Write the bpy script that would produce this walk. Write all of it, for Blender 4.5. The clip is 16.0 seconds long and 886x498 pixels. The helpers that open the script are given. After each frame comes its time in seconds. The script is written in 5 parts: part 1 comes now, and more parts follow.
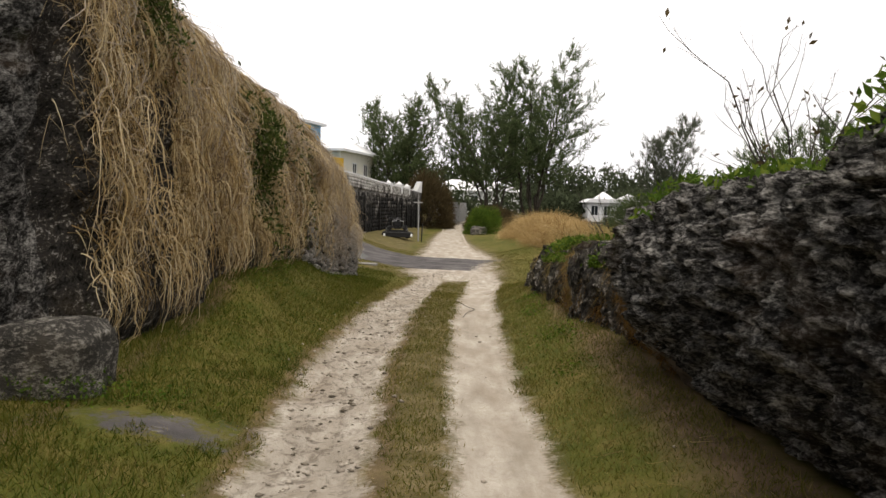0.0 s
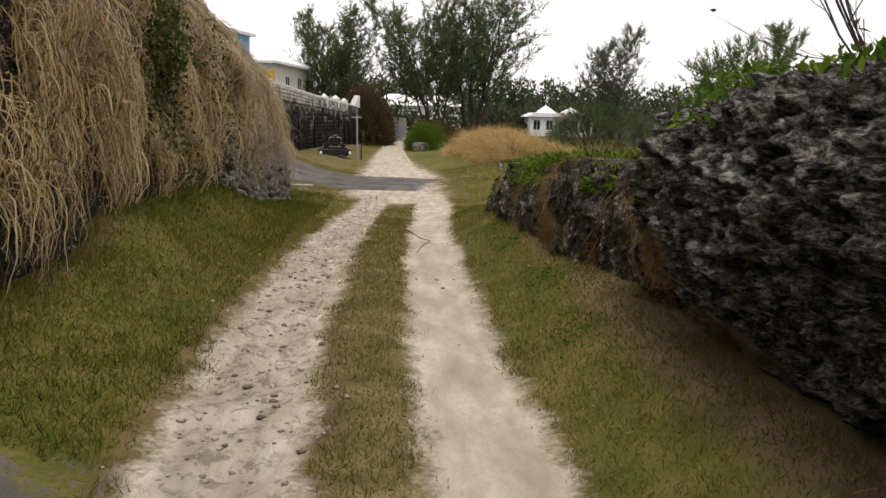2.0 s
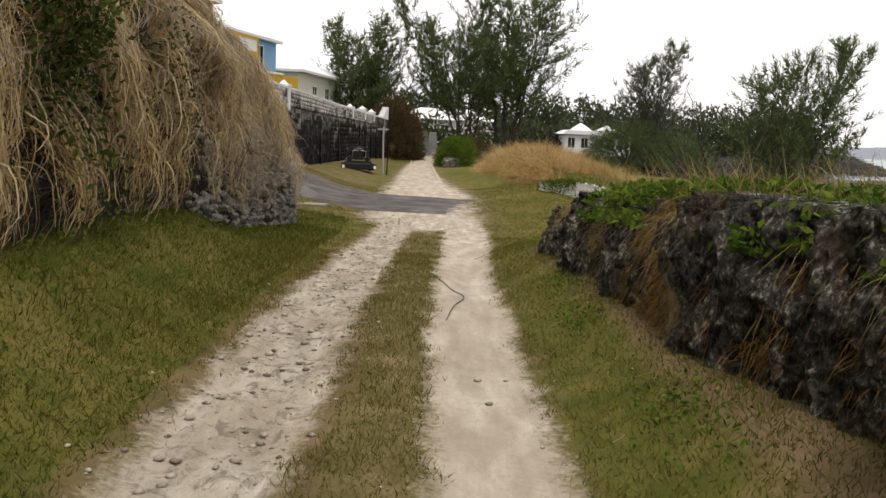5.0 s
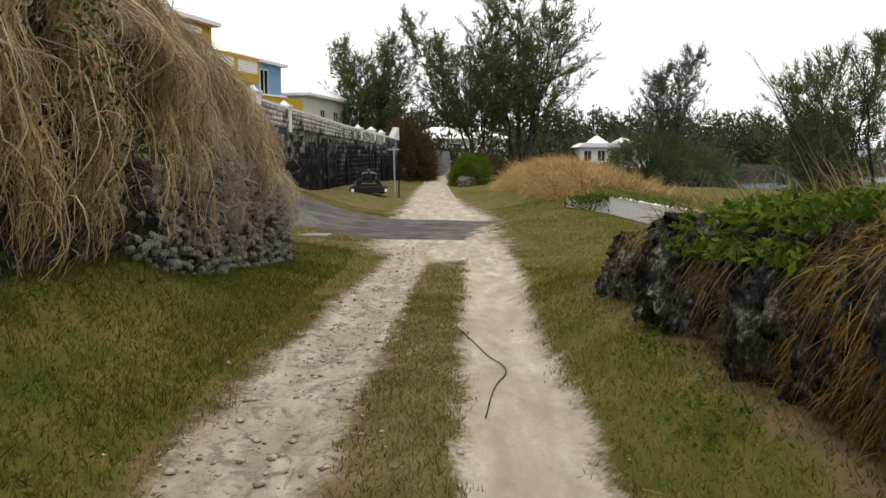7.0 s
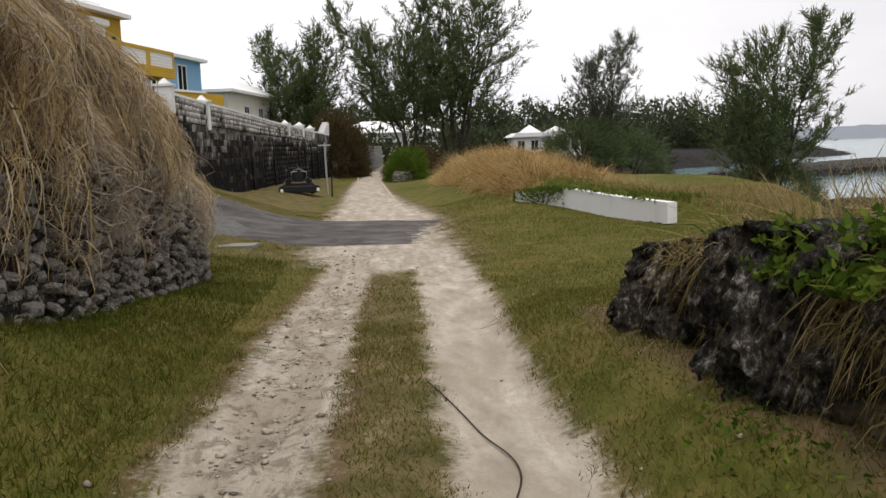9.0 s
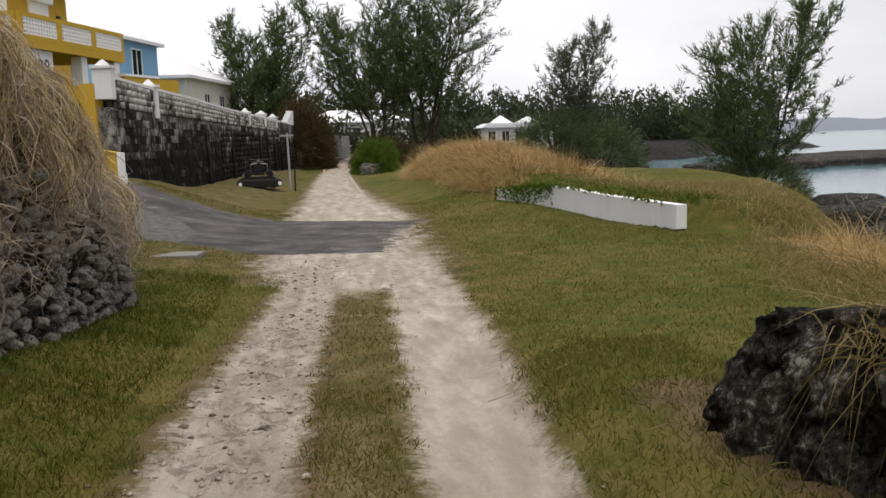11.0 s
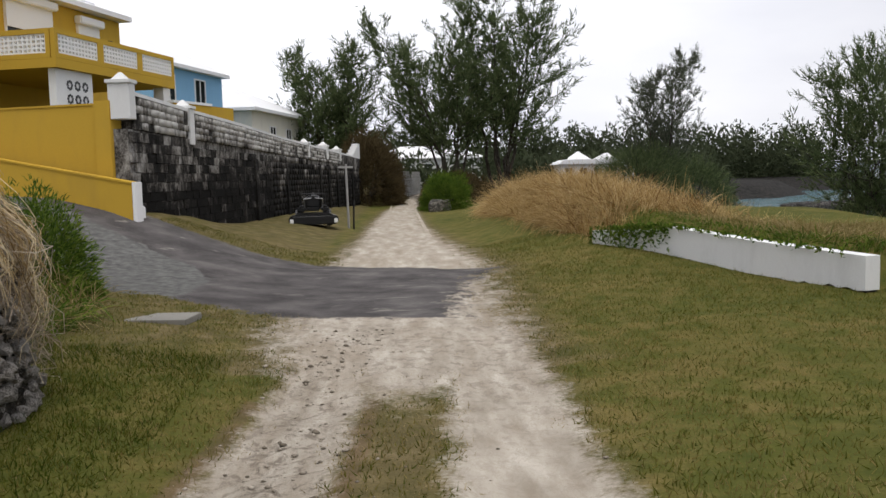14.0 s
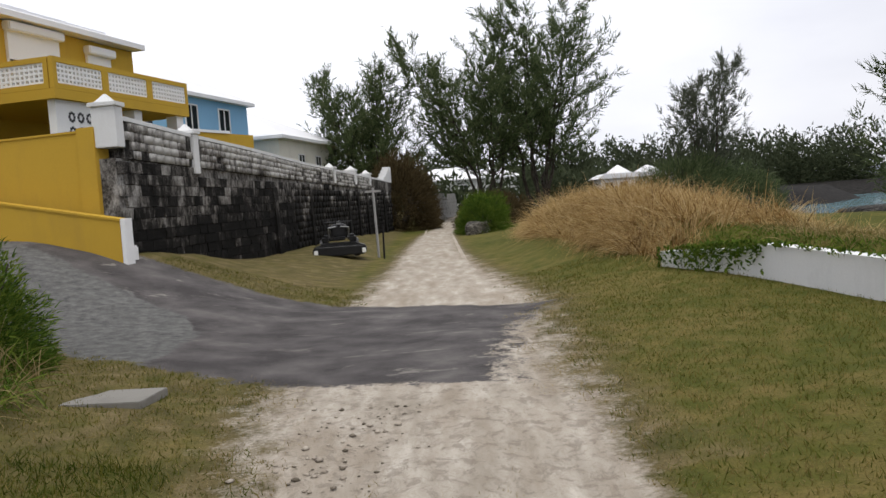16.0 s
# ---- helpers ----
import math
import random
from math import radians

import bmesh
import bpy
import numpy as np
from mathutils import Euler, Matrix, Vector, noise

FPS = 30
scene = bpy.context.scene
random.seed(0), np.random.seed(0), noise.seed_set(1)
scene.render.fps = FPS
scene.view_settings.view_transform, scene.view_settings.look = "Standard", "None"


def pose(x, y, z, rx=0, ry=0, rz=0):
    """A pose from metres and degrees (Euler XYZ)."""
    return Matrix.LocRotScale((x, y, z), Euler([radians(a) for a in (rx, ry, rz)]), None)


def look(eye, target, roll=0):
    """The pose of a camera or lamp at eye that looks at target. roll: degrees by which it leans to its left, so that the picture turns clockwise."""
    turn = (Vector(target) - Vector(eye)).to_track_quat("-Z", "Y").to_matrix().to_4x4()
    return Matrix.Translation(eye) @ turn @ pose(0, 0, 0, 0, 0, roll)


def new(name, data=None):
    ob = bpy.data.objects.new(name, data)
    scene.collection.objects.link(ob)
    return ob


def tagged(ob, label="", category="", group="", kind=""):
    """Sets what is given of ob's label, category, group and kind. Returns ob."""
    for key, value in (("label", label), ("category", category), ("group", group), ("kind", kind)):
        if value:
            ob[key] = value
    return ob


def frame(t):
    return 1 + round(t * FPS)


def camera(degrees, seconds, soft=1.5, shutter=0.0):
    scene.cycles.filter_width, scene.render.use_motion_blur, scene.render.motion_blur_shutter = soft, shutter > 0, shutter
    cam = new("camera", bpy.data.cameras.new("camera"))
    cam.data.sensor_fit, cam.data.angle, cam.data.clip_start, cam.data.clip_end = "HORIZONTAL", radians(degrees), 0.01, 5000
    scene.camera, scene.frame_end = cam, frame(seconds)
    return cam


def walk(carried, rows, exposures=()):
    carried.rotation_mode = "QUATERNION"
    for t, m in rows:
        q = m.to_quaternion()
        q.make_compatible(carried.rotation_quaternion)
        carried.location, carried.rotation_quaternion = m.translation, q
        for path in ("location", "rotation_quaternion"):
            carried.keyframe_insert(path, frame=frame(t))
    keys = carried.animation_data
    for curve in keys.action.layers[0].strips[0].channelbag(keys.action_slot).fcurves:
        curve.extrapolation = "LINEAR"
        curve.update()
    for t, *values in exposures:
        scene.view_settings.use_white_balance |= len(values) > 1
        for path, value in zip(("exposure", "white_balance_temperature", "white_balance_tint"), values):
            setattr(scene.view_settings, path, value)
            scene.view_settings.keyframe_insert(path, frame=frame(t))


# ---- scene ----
cam = camera(56.3, 16.0)
PATH = [
    (0, (-0.049, 0.233, 1.437), (-0.055, 2.23, 1.327), 1.8),
    (0.5, (-0.066, 0.769, 1.390), (-0.088, 2.765, 1.261), -0.4),
    (1, (-0.17, 1.36, 1.379), (-0.168, 3.356, 1.248), 0.0),
    (1.5, (-0.163, 1.92, 1.374), (-0.013, 3.897, 1.110), -0.9),
    (2, (-0.184, 2.563, 1.362), (-0.04, 4.535, 1.056), 1.3),
    (2.5, (-0.233, 3.112, 1.356), (-0.048, 5.078, 1.037), 1.1),
    (3, (-0.202, 3.79, 1.331), (-0.138, 5.749, 0.927), 0.4),
    (3.5, (-0.154, 4.334, 1.315), (-0.091, 6.313, 1.028), 2.2),
    (4, (-0.165, 4.877, 1.283), (-0.038, 6.857, 1.023), 0.1),
    (4.5, (-0.073, 5.476, 1.342), (-0.033, 7.451, 1.025), 2.6),
    (4.7, (-0.089, 5.696, 1.319), (-0.011, 7.677, 1.048), 2.9),
    (6.8, (-0.054, 8.381, 1.203), (-0.055, 10.361, 0.92), -0.3),
    (7, (-0.08, 8.614, 1.182), (-0.044, 10.6, 0.957), 0.0),
    (7.5, (-0.175, 9.046, 1.209), (-0.002, 11.02, 0.933), -2.0),
    (8, (-0.188, 9.685, 1.195), (-0.156, 11.666, 0.921), -1.1),
    (8.5, (-0.218, 10.184, 1.18), (-0.034, 12.153, 0.882), -1.2),
    (8.7, (-0.225, 10.392, 1.164), (-0.033, 12.368, 0.924), -1.9),
    (10.8, (-0.142, 12.901, 1.232), (0.092, 14.867, 0.955), -0.6),
    (11, (-0.146, 13.07, 1.231), (0.124, 15.033, 0.963), -1.5),
    (11.5, (-0.041, 13.756, 1.194), (0.154, 15.723, 0.888), -0.7),
    (12, (-0.076, 14.38, 1.131), (0.239, 16.322, 0.772), 0.1),
    (12.5, (0.016, 15.199, 1.027), (0.179, 17.173, 0.746), -2.2),
    (13, (0.094, 15.777, 1.062), (0.392, 17.746, 0.87), -0.2),
    (13.5, (0.141, 16.427, 1.042), (0.415, 18.4, 0.859), -3.7),
    (14, (0.242, 17.185, 1.015), (0.343, 19.175, 0.842), -1.3),
    (14.5, (0.375, 17.746, 1.055), (0.55, 19.725, 0.824), -1.9),
    (14.7, (0.384, 18.013, 1.04), (0.537, 20.001, 0.88), -1.3),
    (15, (0.435, 18.486, 1.021), (0.5, 20.477, 0.845), -1.7),
    (15.5, (0.393, 19.07, 1.016), (0.484, 21.06, 0.838), -0.4),
    (16, (0.387, 19.798, 0.977), (0.396, 21.795, 0.861), -4.0),
]
walk(cam, [(t, look(eye, target, roll)) for t, eye, target, roll in PATH],
     [(0.0, 0.3, 6900, 10), (4.5, 0.3, 6950, 10), (8.0, 0.12, 6700, 10), (11.0, 0.0, 6550, 10), (16.0, 0.0, 6300, 10)])

# ---- light ----
world = bpy.data.worlds.new("sky")
scene.world = world
world.use_nodes = True
wn, wl = world.node_tree.nodes, world.node_tree.links
bg = wn["Background"]
sky = wn.new("ShaderNodeTexSky")
sky.sky_type, sky.sun_disc = "NISHITA", False
sky.sun_elevation, sky.sun_rotation = radians(70), radians(168)
sky.air_density, sky.dust_density = 1.0, 6.0
hs = wn.new("ShaderNodeHueSaturation")
hs.inputs["Saturation"].default_value = 0.18
wl.new(sky.outputs[0], hs.inputs["Color"])
# the cloud deck: a pale even sheet, slightly mauve, with soft bands
tc = wn.new("ShaderNodeTexCoord")
mapg = wn.new("ShaderNodeMapping")
mapg.inputs["Scale"].default_value = (1.0, 1.0, 3.5)
wl.new(tc.outputs["Generated"], mapg.inputs["Vector"])
cn = wn.new("ShaderNodeTexNoise")
cn.inputs["Scale"].default_value, cn.inputs["Detail"].default_value = 2.2, 5
wl.new(mapg.outputs[0], cn.inputs["Vector"])
cr = wn.new("ShaderNodeValToRGB")
cr.color_ramp.elements[0].position, cr.color_ramp.elements[1].position = 0.3, 0.7
cr.color_ramp.elements[0].color, cr.color_ramp.elements[1].color = (7.3, 7.3, 7.9, 1), (9.4, 9.3, 9.5, 1)
wl.new(cn.outputs["Fac"], cr.inputs["Fac"])
mx = wn.new("ShaderNodeMix")
mx.data_type = "RGBA"
mx.inputs["Factor"].default_value = 0.85
wl.new(hs.outputs[0], mx.inputs["A"])
glow = wn.new("ShaderNodeVectorMath")
glow.operation = "DOT_PRODUCT"
glow.inputs[1].default_value = (-0.55, 0.78, 0.3)
wl.new(tc.outputs["Generated"], glow.inputs[0])
rise = wn.new("ShaderNodeMapRange")
rise.inputs["From Min"].default_value, rise.inputs["From Max"].default_value = 0.1, 0.95
rise.inputs["To Min"].default_value, rise.inputs["To Max"].default_value = 0.70, 1.15
wl.new(glow.outputs["Value"], rise.inputs["Value"])
deck = wn.new("ShaderNodeVectorMath")
deck.operation = "SCALE"
wl.new(cr.outputs[0], deck.inputs[0])
wl.new(rise.outputs[0], deck.inputs["Scale"])
wl.new(deck.outputs[0], mx.inputs["B"])
wl.new(mx.outputs["Result"], bg.inputs["Color"])
bg.inputs["Strength"].default_value = 0.135

sun = new("sun", bpy.data.lights.new("sun", "SUN"))
sun.data.energy, sun.data.angle, sun.data.color = 1.7, radians(30), (1, 0.95, 0.86)
sun.matrix_world = look((6, -8, 80), (0, 20, 0))


# ---- materials ----
def mat(name, base, rough=0.8, metal=0.0):
    m = bpy.data.materials.new(name)
    m.use_nodes = True
    b = m.node_tree.nodes["Principled BSDF"]
    b.inputs["Base Color"].default_value = (*base, 1)
    b.inputs["Roughness"].default_value = rough
    b.inputs["Metallic"].default_value = metal
    b.inputs["Specular IOR Level"].default_value = 0.3 if rough < 0.6 else 0.08
    return m


class Nodes:
    """Short hand for a material's node tree."""

    def __init__(self, name, rough=0.85):
        self.m = mat(name, (0.5, 0.5, 0.5), rough)
        self.t = self.m.node_tree
        self.b = self.t.nodes["Principled BSDF"]
        self.co = self.t.nodes.new("ShaderNodeTexCoord").outputs["Object"]

    def link(self, a, b):
        self.t.links.new(a, b)

    def scaled(self, v):
        n = self.t.nodes.new("ShaderNodeMapping")
        n.inputs["Scale"].default_value = v
        self.link(self.co, n.inputs["Vector"])
        return n.outputs[0]

    def noise(self, scale, detail=4, rough=0.55, vec=None, distort=0.0):
        n = self.t.nodes.new("ShaderNodeTexNoise")
        n.inputs["Scale"].default_value, n.inputs["Detail"].default_value = scale, detail
        n.inputs["Roughness"].default_value, n.inputs["Distortion"].default_value = rough, distort
        self.link(vec or self.co, n.inputs["Vector"])
        return n.outputs["Fac"]

    def voronoi(self, scale, vec=None, feature="F1"):
        n = self.t.nodes.new("ShaderNodeTexVoronoi")
        n.feature = feature
        n.inputs["Scale"].default_value = scale
        self.link(vec or self.co, n.inputs["Vector"])
        return n.outputs["Distance"]

    def ramp(self, fac, *stops):
        n = self.t.nodes.new("ShaderNodeValToRGB")
        e = n.color_ramp.elements
        while len(e) < len(stops):
            e.new(0.5)
        for el, (p, c) in zip(e, stops):
            el.position = p
            el.color = (*c, 1) if isinstance(c, tuple) else (c, c, c, 1)
        self.link(fac, n.inputs["Fac"])
        return n.outputs["Color"]

    def mix(self, fac, a, b, blend="MIX"):
        n = self.t.nodes.new("ShaderNodeMix")
        n.data_type, n.blend_type = "RGBA", blend
        for v, s in ((fac, "Factor"), (a, "A"), (b, "B")):
            if isinstance(v, (int, float)):
                n.inputs[s].default_value = v if s == "Factor" else (v, v, v, 1)
            elif isinstance(v, tuple):
                n.inputs[s].default_value = (*v, 1)
            else:
                self.link(v, n.inputs[s])
        return n.outputs["Result"]

    def math(self, op, a, b=0.0, c=0.0):
        n = self.t.nodes.new("ShaderNodeMath")
        n.operation = op
        for k, v in enumerate((a, b, c)):
            if isinstance(v, (int, float)):
                n.inputs[k].default_value = v
            else:
                self.link(v, n.inputs[k])
        return n.outputs[0]

    def attr(self, name):
        n = self.t.nodes.new("ShaderNodeAttribute")
        n.attribute_name = name
        return n.outputs["Fac"]

    def random(self):
        return self.t.nodes.new("ShaderNodeObjectInfo").outputs["Random"]

    def island(self):
        return self.t.nodes.new("ShaderNodeNewGeometry").outputs["Random Per Island"]

    def colour(self, c):
        self.link(c, self.b.inputs["Base Color"])
        return self

    def rough(self, r):
        self.link(r, self.b.inputs["Roughness"])
        return self

    def bump(self, h, strength=0.5, dist=0.02):
        n = self.t.nodes.new("ShaderNodeBump")
        n.inputs["Strength"].default_value, n.inputs["Distance"].default_value = strength, dist
        self.link(h, n.inputs["Height"])
        self.link(n.outputs[0], self.b.inputs["Normal"])
        return self


def plaster(name, base, dirt=(0.25, 0.24, 0.22), amount=0.25, rough=0.75):
    n = Nodes(name, rough)
    stain = n.noise(1.1, 6, 0.65, n.scaled((1.5, 1.5, 0.5)))
    fine = n.noise(35, 4)
    c = n.mix(n.ramp(stain, (0.5, 0.0), (0.8, amount)), base, dirt)
    c = n.mix(n.ramp(fine, (0.35, 0.0), (0.75, 0.12)), c, (base[0] * 0.6, base[1] * 0.6, base[2] * 0.6))
    return n.colour(c).bump(n.noise(60, 5), 0.25, 0.01).m


def blade_mat(name, stops, rough=0.7, through_light=0.4):
    n = Nodes(name, rough)
    patch = n.noise(0.8, 3)
    f = n.math("ADD", n.math("MULTIPLY", n.island(), 0.6), n.math("MULTIPLY", patch, 0.4))
    n.colour(n.ramp(f, *stops))
    n.b.inputs["Specular IOR Level"].default_value = 0.04
    glow = n.t.nodes.new("ShaderNodeBsdfTranslucent")
    n.link(n.b.inputs["Base Color"].links[0].from_socket, glow.inputs["Color"])
    both = n.t.nodes.new("ShaderNodeMixShader")
    both.inputs[0].default_value = through_light
    n.link(n.b.outputs[0], both.inputs[1])
    n.link(glow.outputs[0], both.inputs[2])
    n.link(both.outputs[0], n.t.nodes["Material Output"].inputs["Surface"])
    return n.m


def ground_mat():
    n = Nodes("ground_cover", 0.95)
    big, mid, fine = n.noise(0.35, 5), n.noise(3.0, 5), n.noise(45, 4)
    grass = n.ramp(n.math("ADD", n.math("MULTIPLY", mid, 0.6), n.math("MULTIPLY", big, 0.5)),
                   (0.36, (0.05, 0.064, 0.011)), (0.52, (0.092, 0.094, 0.019)), (0.68, (0.165, 0.13, 0.042)))
    worn = n.ramp(mid, (0.3, (0.085, 0.07, 0.03)), (0.55, (0.15, 0.116, 0.056)), (0.75, (0.235, 0.185, 0.11)))
    grass = n.mix(n.ramp(n.math("ADD", n.attr("worn"), n.math("MULTIPLY", n.math("SUBTRACT", n.noise(2.2, 6, 0.65), 0.5), 1.1)), (0.3, 0.0), (0.75, 0.9)), grass, worn)
    grass = n.mix(n.ramp(fine, (0.35, 0.35), (0.62, 0.0)), grass, (0.022, 0.024, 0.007))
    along = n.scaled((1.6, 0.4, 1))
    sand = n.ramp(n.noise(3.0, 5, 0.55, along), (0.3, (0.30, 0.262, 0.212)), (0.55, (0.43, 0.385, 0.325)), (0.75, (0.55, 0.505, 0.44)))
    sand = n.mix(n.ramp(n.noise(1.6, 6, 0.65, along), (0.45, 0.0), (0.62, 0.6)), sand, (0.29, 0.24, 0.185))
    grit = n.noise(90, 5, 0.7)
    sand = n.mix(n.ramp(grit, (0.34, 0.35), (0.46, 0.0)), sand, (0.26, 0.22, 0.17))
    crack = n.ramp(n.noise(5.5, 6, 0.65, n.scaled((1, 0.6, 1)), 1.2), (0.47, 0.0), (0.5, 0.35), (0.53, 0.0))
    sand = n.mix(crack, sand, (0.27, 0.225, 0.17))
    tar = n.ramp(n.noise(1.4, 6), (0.35, (0.055, 0.05, 0.05)), (0.55, (0.095, 0.087, 0.086)), (0.75, (0.16, 0.148, 0.14)))
    tar = n.mix(n.ramp(n.noise(160, 3), (0.55, 0.0), (0.75, 0.5)), tar, (0.22, 0.21, 0.2))
    edge = n.math("ADD", n.math("MULTIPLY", n.math("SUBTRACT", n.noise(3.2, 6, 0.65), 0.5), 0.55), n.math("MULTIPLY", n.math("SUBTRACT", n.noise(24, 4, 0.65), 0.5), 0.35))
    clod = n.noise(8.5, 7, 0.7, n.scaled((1, 0.7, 1)), 0.6)
    sand = n.mix(n.math("MULTIPLY", n.attr("rough"), n.ramp(clod, (0.4, 0.8), (0.5, 0.0))), sand, (0.17, 0.142, 0.112))
    apron = n.ramp(n.noise(7, 6, 0.7), (0.35, (0.075, 0.075, 0.073)), (0.7, (0.17, 0.167, 0.16)))
    tar = n.mix(n.ramp(n.noise(2.0, 7, 0.7, n.scaled((0.5, 1.6, 1)), 0.8), (0.6, 0.0), (0.66, 0.55)), tar, (0.3, 0.28, 0.25))

    def mask(name, lo, hi):
        return n.ramp(n.math("ADD", n.attr(name), edge), (lo, 0.0), (hi, 1.0))

    c = n.mix(mask("soil", 0.4, 0.75), grass, n.ramp(mid, (0.3, (0.085, 0.06, 0.035)), (0.7, (0.17, 0.115, 0.07))))
    c = n.mix(mask("dirt", 0.42, 0.6), c, sand)
    c = n.mix(mask("tar", 0.45, 0.53), c, n.mix(mask("apron", 0.45, 0.56), tar, apron))
    c = n.mix(mask("rocky", 0.4, 0.6), c, n.ramp(n.noise(1.8, 7, 0.7), (0.35, (0.008, 0.008, 0.008)), (0.65, (0.04, 0.037, 0.034))))
    n.colour(c)
    h = n.math("ADD", n.math("MULTIPLY", grit, 0.4), n.math("MULTIPLY", n.noise(14, 6, 0.65), 0.35))
    h = n.math("ADD", h, n.math("MULTIPLY", n.math("MULTIPLY", clod, n.attr("rough")), 6.0))
    return n.bump(h, 0.6, 0.02).m


def rock_mat(name, dark=(0.012, 0.011, 0.010), light=(0.22, 0.21, 0.195), rust=(0.13, 0.08, 0.042), pale=(0.34, 0.275, 0.21), beds=(0.65, 0.6, 0.33), dip=-17):
    n = Nodes(name, 0.92)
    bed = n.t.nodes.new("ShaderNodeMapping")
    bed.vector_type = "TEXTURE"
    bed.inputs["Rotation"].default_value = (radians(-dip), 0, 0)
    bed.inputs["Scale"].default_value = beds
    n.link(n.co, bed.inputs["Vector"])
    bed = bed.outputs[0]
    lay = n.noise(3.4, 9, 0.75, bed, 0.15)
    pit = n.noise(15, 7, 0.78, bed, 0.0)
    f = n.math("ADD", n.math("MULTIPLY", lay, 0.55), n.math("MULTIPLY", pit, 0.5))
    c = n.ramp(f, (0.455, dark), (0.51, (0.05, 0.047, 0.043)), (0.565, light), (0.63, (0.54, 0.515, 0.475)))
    c = n.mix(n.ramp(n.noise(0.9, 5, 0.6), (0.56, 0.0), (0.74, 0.5)), c, rust)
    scar = n.math("ADD", n.attr("fresh"), n.math("MULTIPLY", n.math("SUBTRACT", n.noise(3.5, 5, 0.65), 0.5), 0.9))
    c = n.mix(n.ramp(scar, (0.42, 0.0), (0.6, 0.85)), c, n.ramp(n.noise(9, 6, 0.7), (0.35, (pale[0] * 0.5, pale[1] * 0.45, pale[2] * 0.4)), (0.6, pale)))
    c = n.mix(n.ramp(n.noise(1.6, 5, 0.65, None, 0.3), (0.62, 0.0), (0.72, 0.45)), c, (0.055, 0.062, 0.018))
    h = n.math("ADD", lay, n.math("MULTIPLY", pit, 0.7))
    return n.colour(c).bump(h, 1.0, 0.09).m


M_GROUND = ground_mat()
M_ROCK = rock_mat("weathered_limestone")
# darker copy of the rock: the shade under the vines is in its colour
M_SHADED_EARTH = rock_mat("shaded_earth", (0.008, 0.007, 0.005), (0.05, 0.04, 0.03), (0.07, 0.05, 0.025), (0.09, 0.07, 0.05))
M_YELLOW = plaster("ochre_paint", (0.52, 0.33, 0.045), (0.3, 0.2, 0.06), 0.35)
M_WHITE = plaster("white_lime_paint", (0.72, 0.72, 0.72), (0.35, 0.34, 0.33), 0.35)
M_CLEAN = plaster("white_gloss_paint", (0.82, 0.82, 0.82), (0.6, 0.6, 0.6), 0.1)
M_BLUE = plaster("sky_blue_paint", (0.25, 0.47, 0.70), (0.15, 0.3, 0.45), 0.2)
M_CREAM = plaster("cream_paint", (0.80, 0.77, 0.68))
M_ROOF = plaster("white_lime_roof", (0.8, 0.8, 0.82), (0.55, 0.55, 0.56), 0.2)
M_GLASS = mat("window_glass", (0.02, 0.025, 0.03), 0.08)
M_BLACK = mat("black_plastic", (0.012, 0.012, 0.013), 0.35)
M_DARK = mat("dark_metal", (0.05, 0.05, 0.052), 0.4, 0.6)
M_CHROME = mat("scuffed_grey_metal", (0.35, 0.35, 0.36), 0.35, 0.8)
M_STRAW = blade_mat("dry_vine", ((0.24, (0.13, 0.082, 0.034)), (0.4, (0.40, 0.285, 0.135)), (0.6, (0.62, 0.48, 0.27)), (0.8, (0.76, 0.65, 0.45))))
M_TWIG = blade_mat("grey_twig", ((0.1, (0.2, 0.155, 0.11)), (0.6, (0.42, 0.35, 0.275)), (0.95, (0.60, 0.53, 0.44))))
M_TAN = blade_mat("tan_grass", ((0.1, (0.22, 0.135, 0.045)), (0.5, (0.49, 0.345, 0.15)), (0.9, (0.68, 0.54, 0.31))))
M_RUST = blade_mat("rust_fern", ((0.15, (0.10, 0.05, 0.015)), (0.5, (0.24, 0.135, 0.045)), (0.9, (0.36, 0.25, 0.09))))
M_BLADE = blade_mat("lawn_blade", ((0.22, (0.068, 0.084, 0.014)), (0.5, (0.118, 0.118, 0.022)), (0.7, (0.19, 0.155, 0.046)), (0.88, (0.30, 0.23, 0.10))))
M_LUSH = blade_mat("lush_blade", ((0.25, (0.028, 0.05, 0.005)), (0.5, (0.062, 0.082, 0.009)), (0.75, (0.12, 0.115, 0.02)), (0.95, (0.24, 0.18, 0.06))))
M_DEADGRASS = blade_mat("worn_blade", ((0.1, (0.13, 0.11, 0.035)), (0.5, (0.24, 0.185, 0.075)), (0.9, (0.42, 0.33, 0.18))))
M_LEAF = blade_mat("green_leaf", ((0.15, (0.03, 0.06, 0.008)), (0.5, (0.075, 0.13, 0.018)), (0.9, (0.19, 0.235, 0.035))))
M_DULL = blade_mat("dull_leaf", ((0.15, (0.018, 0.03, 0.008)), (0.5, (0.055, 0.075, 0.018)), (0.9, (0.13, 0.14, 0.04))))
M_NEEDLE = blade_mat("casuarina_needle", ((0.15, (0.042, 0.062, 0.026)), (0.5, (0.09, 0.12, 0.05)), (0.9, (0.165, 0.19, 0.09))))
M_PALENEEDLE = blade_mat("pale_needle", ((0.15, (0.05, 0.06, 0.038)), (0.5, (0.095, 0.105, 0.07)), (0.9, (0.15, 0.155, 0.115))))
M_BROWNLEAF = blade_mat("brown_leaf", ((0.15, (0.028, 0.021, 0.01)), (0.5, (0.075, 0.055, 0.026)), (0.9, (0.14, 0.105, 0.052))))
_b = Nodes("bark", 0.9)
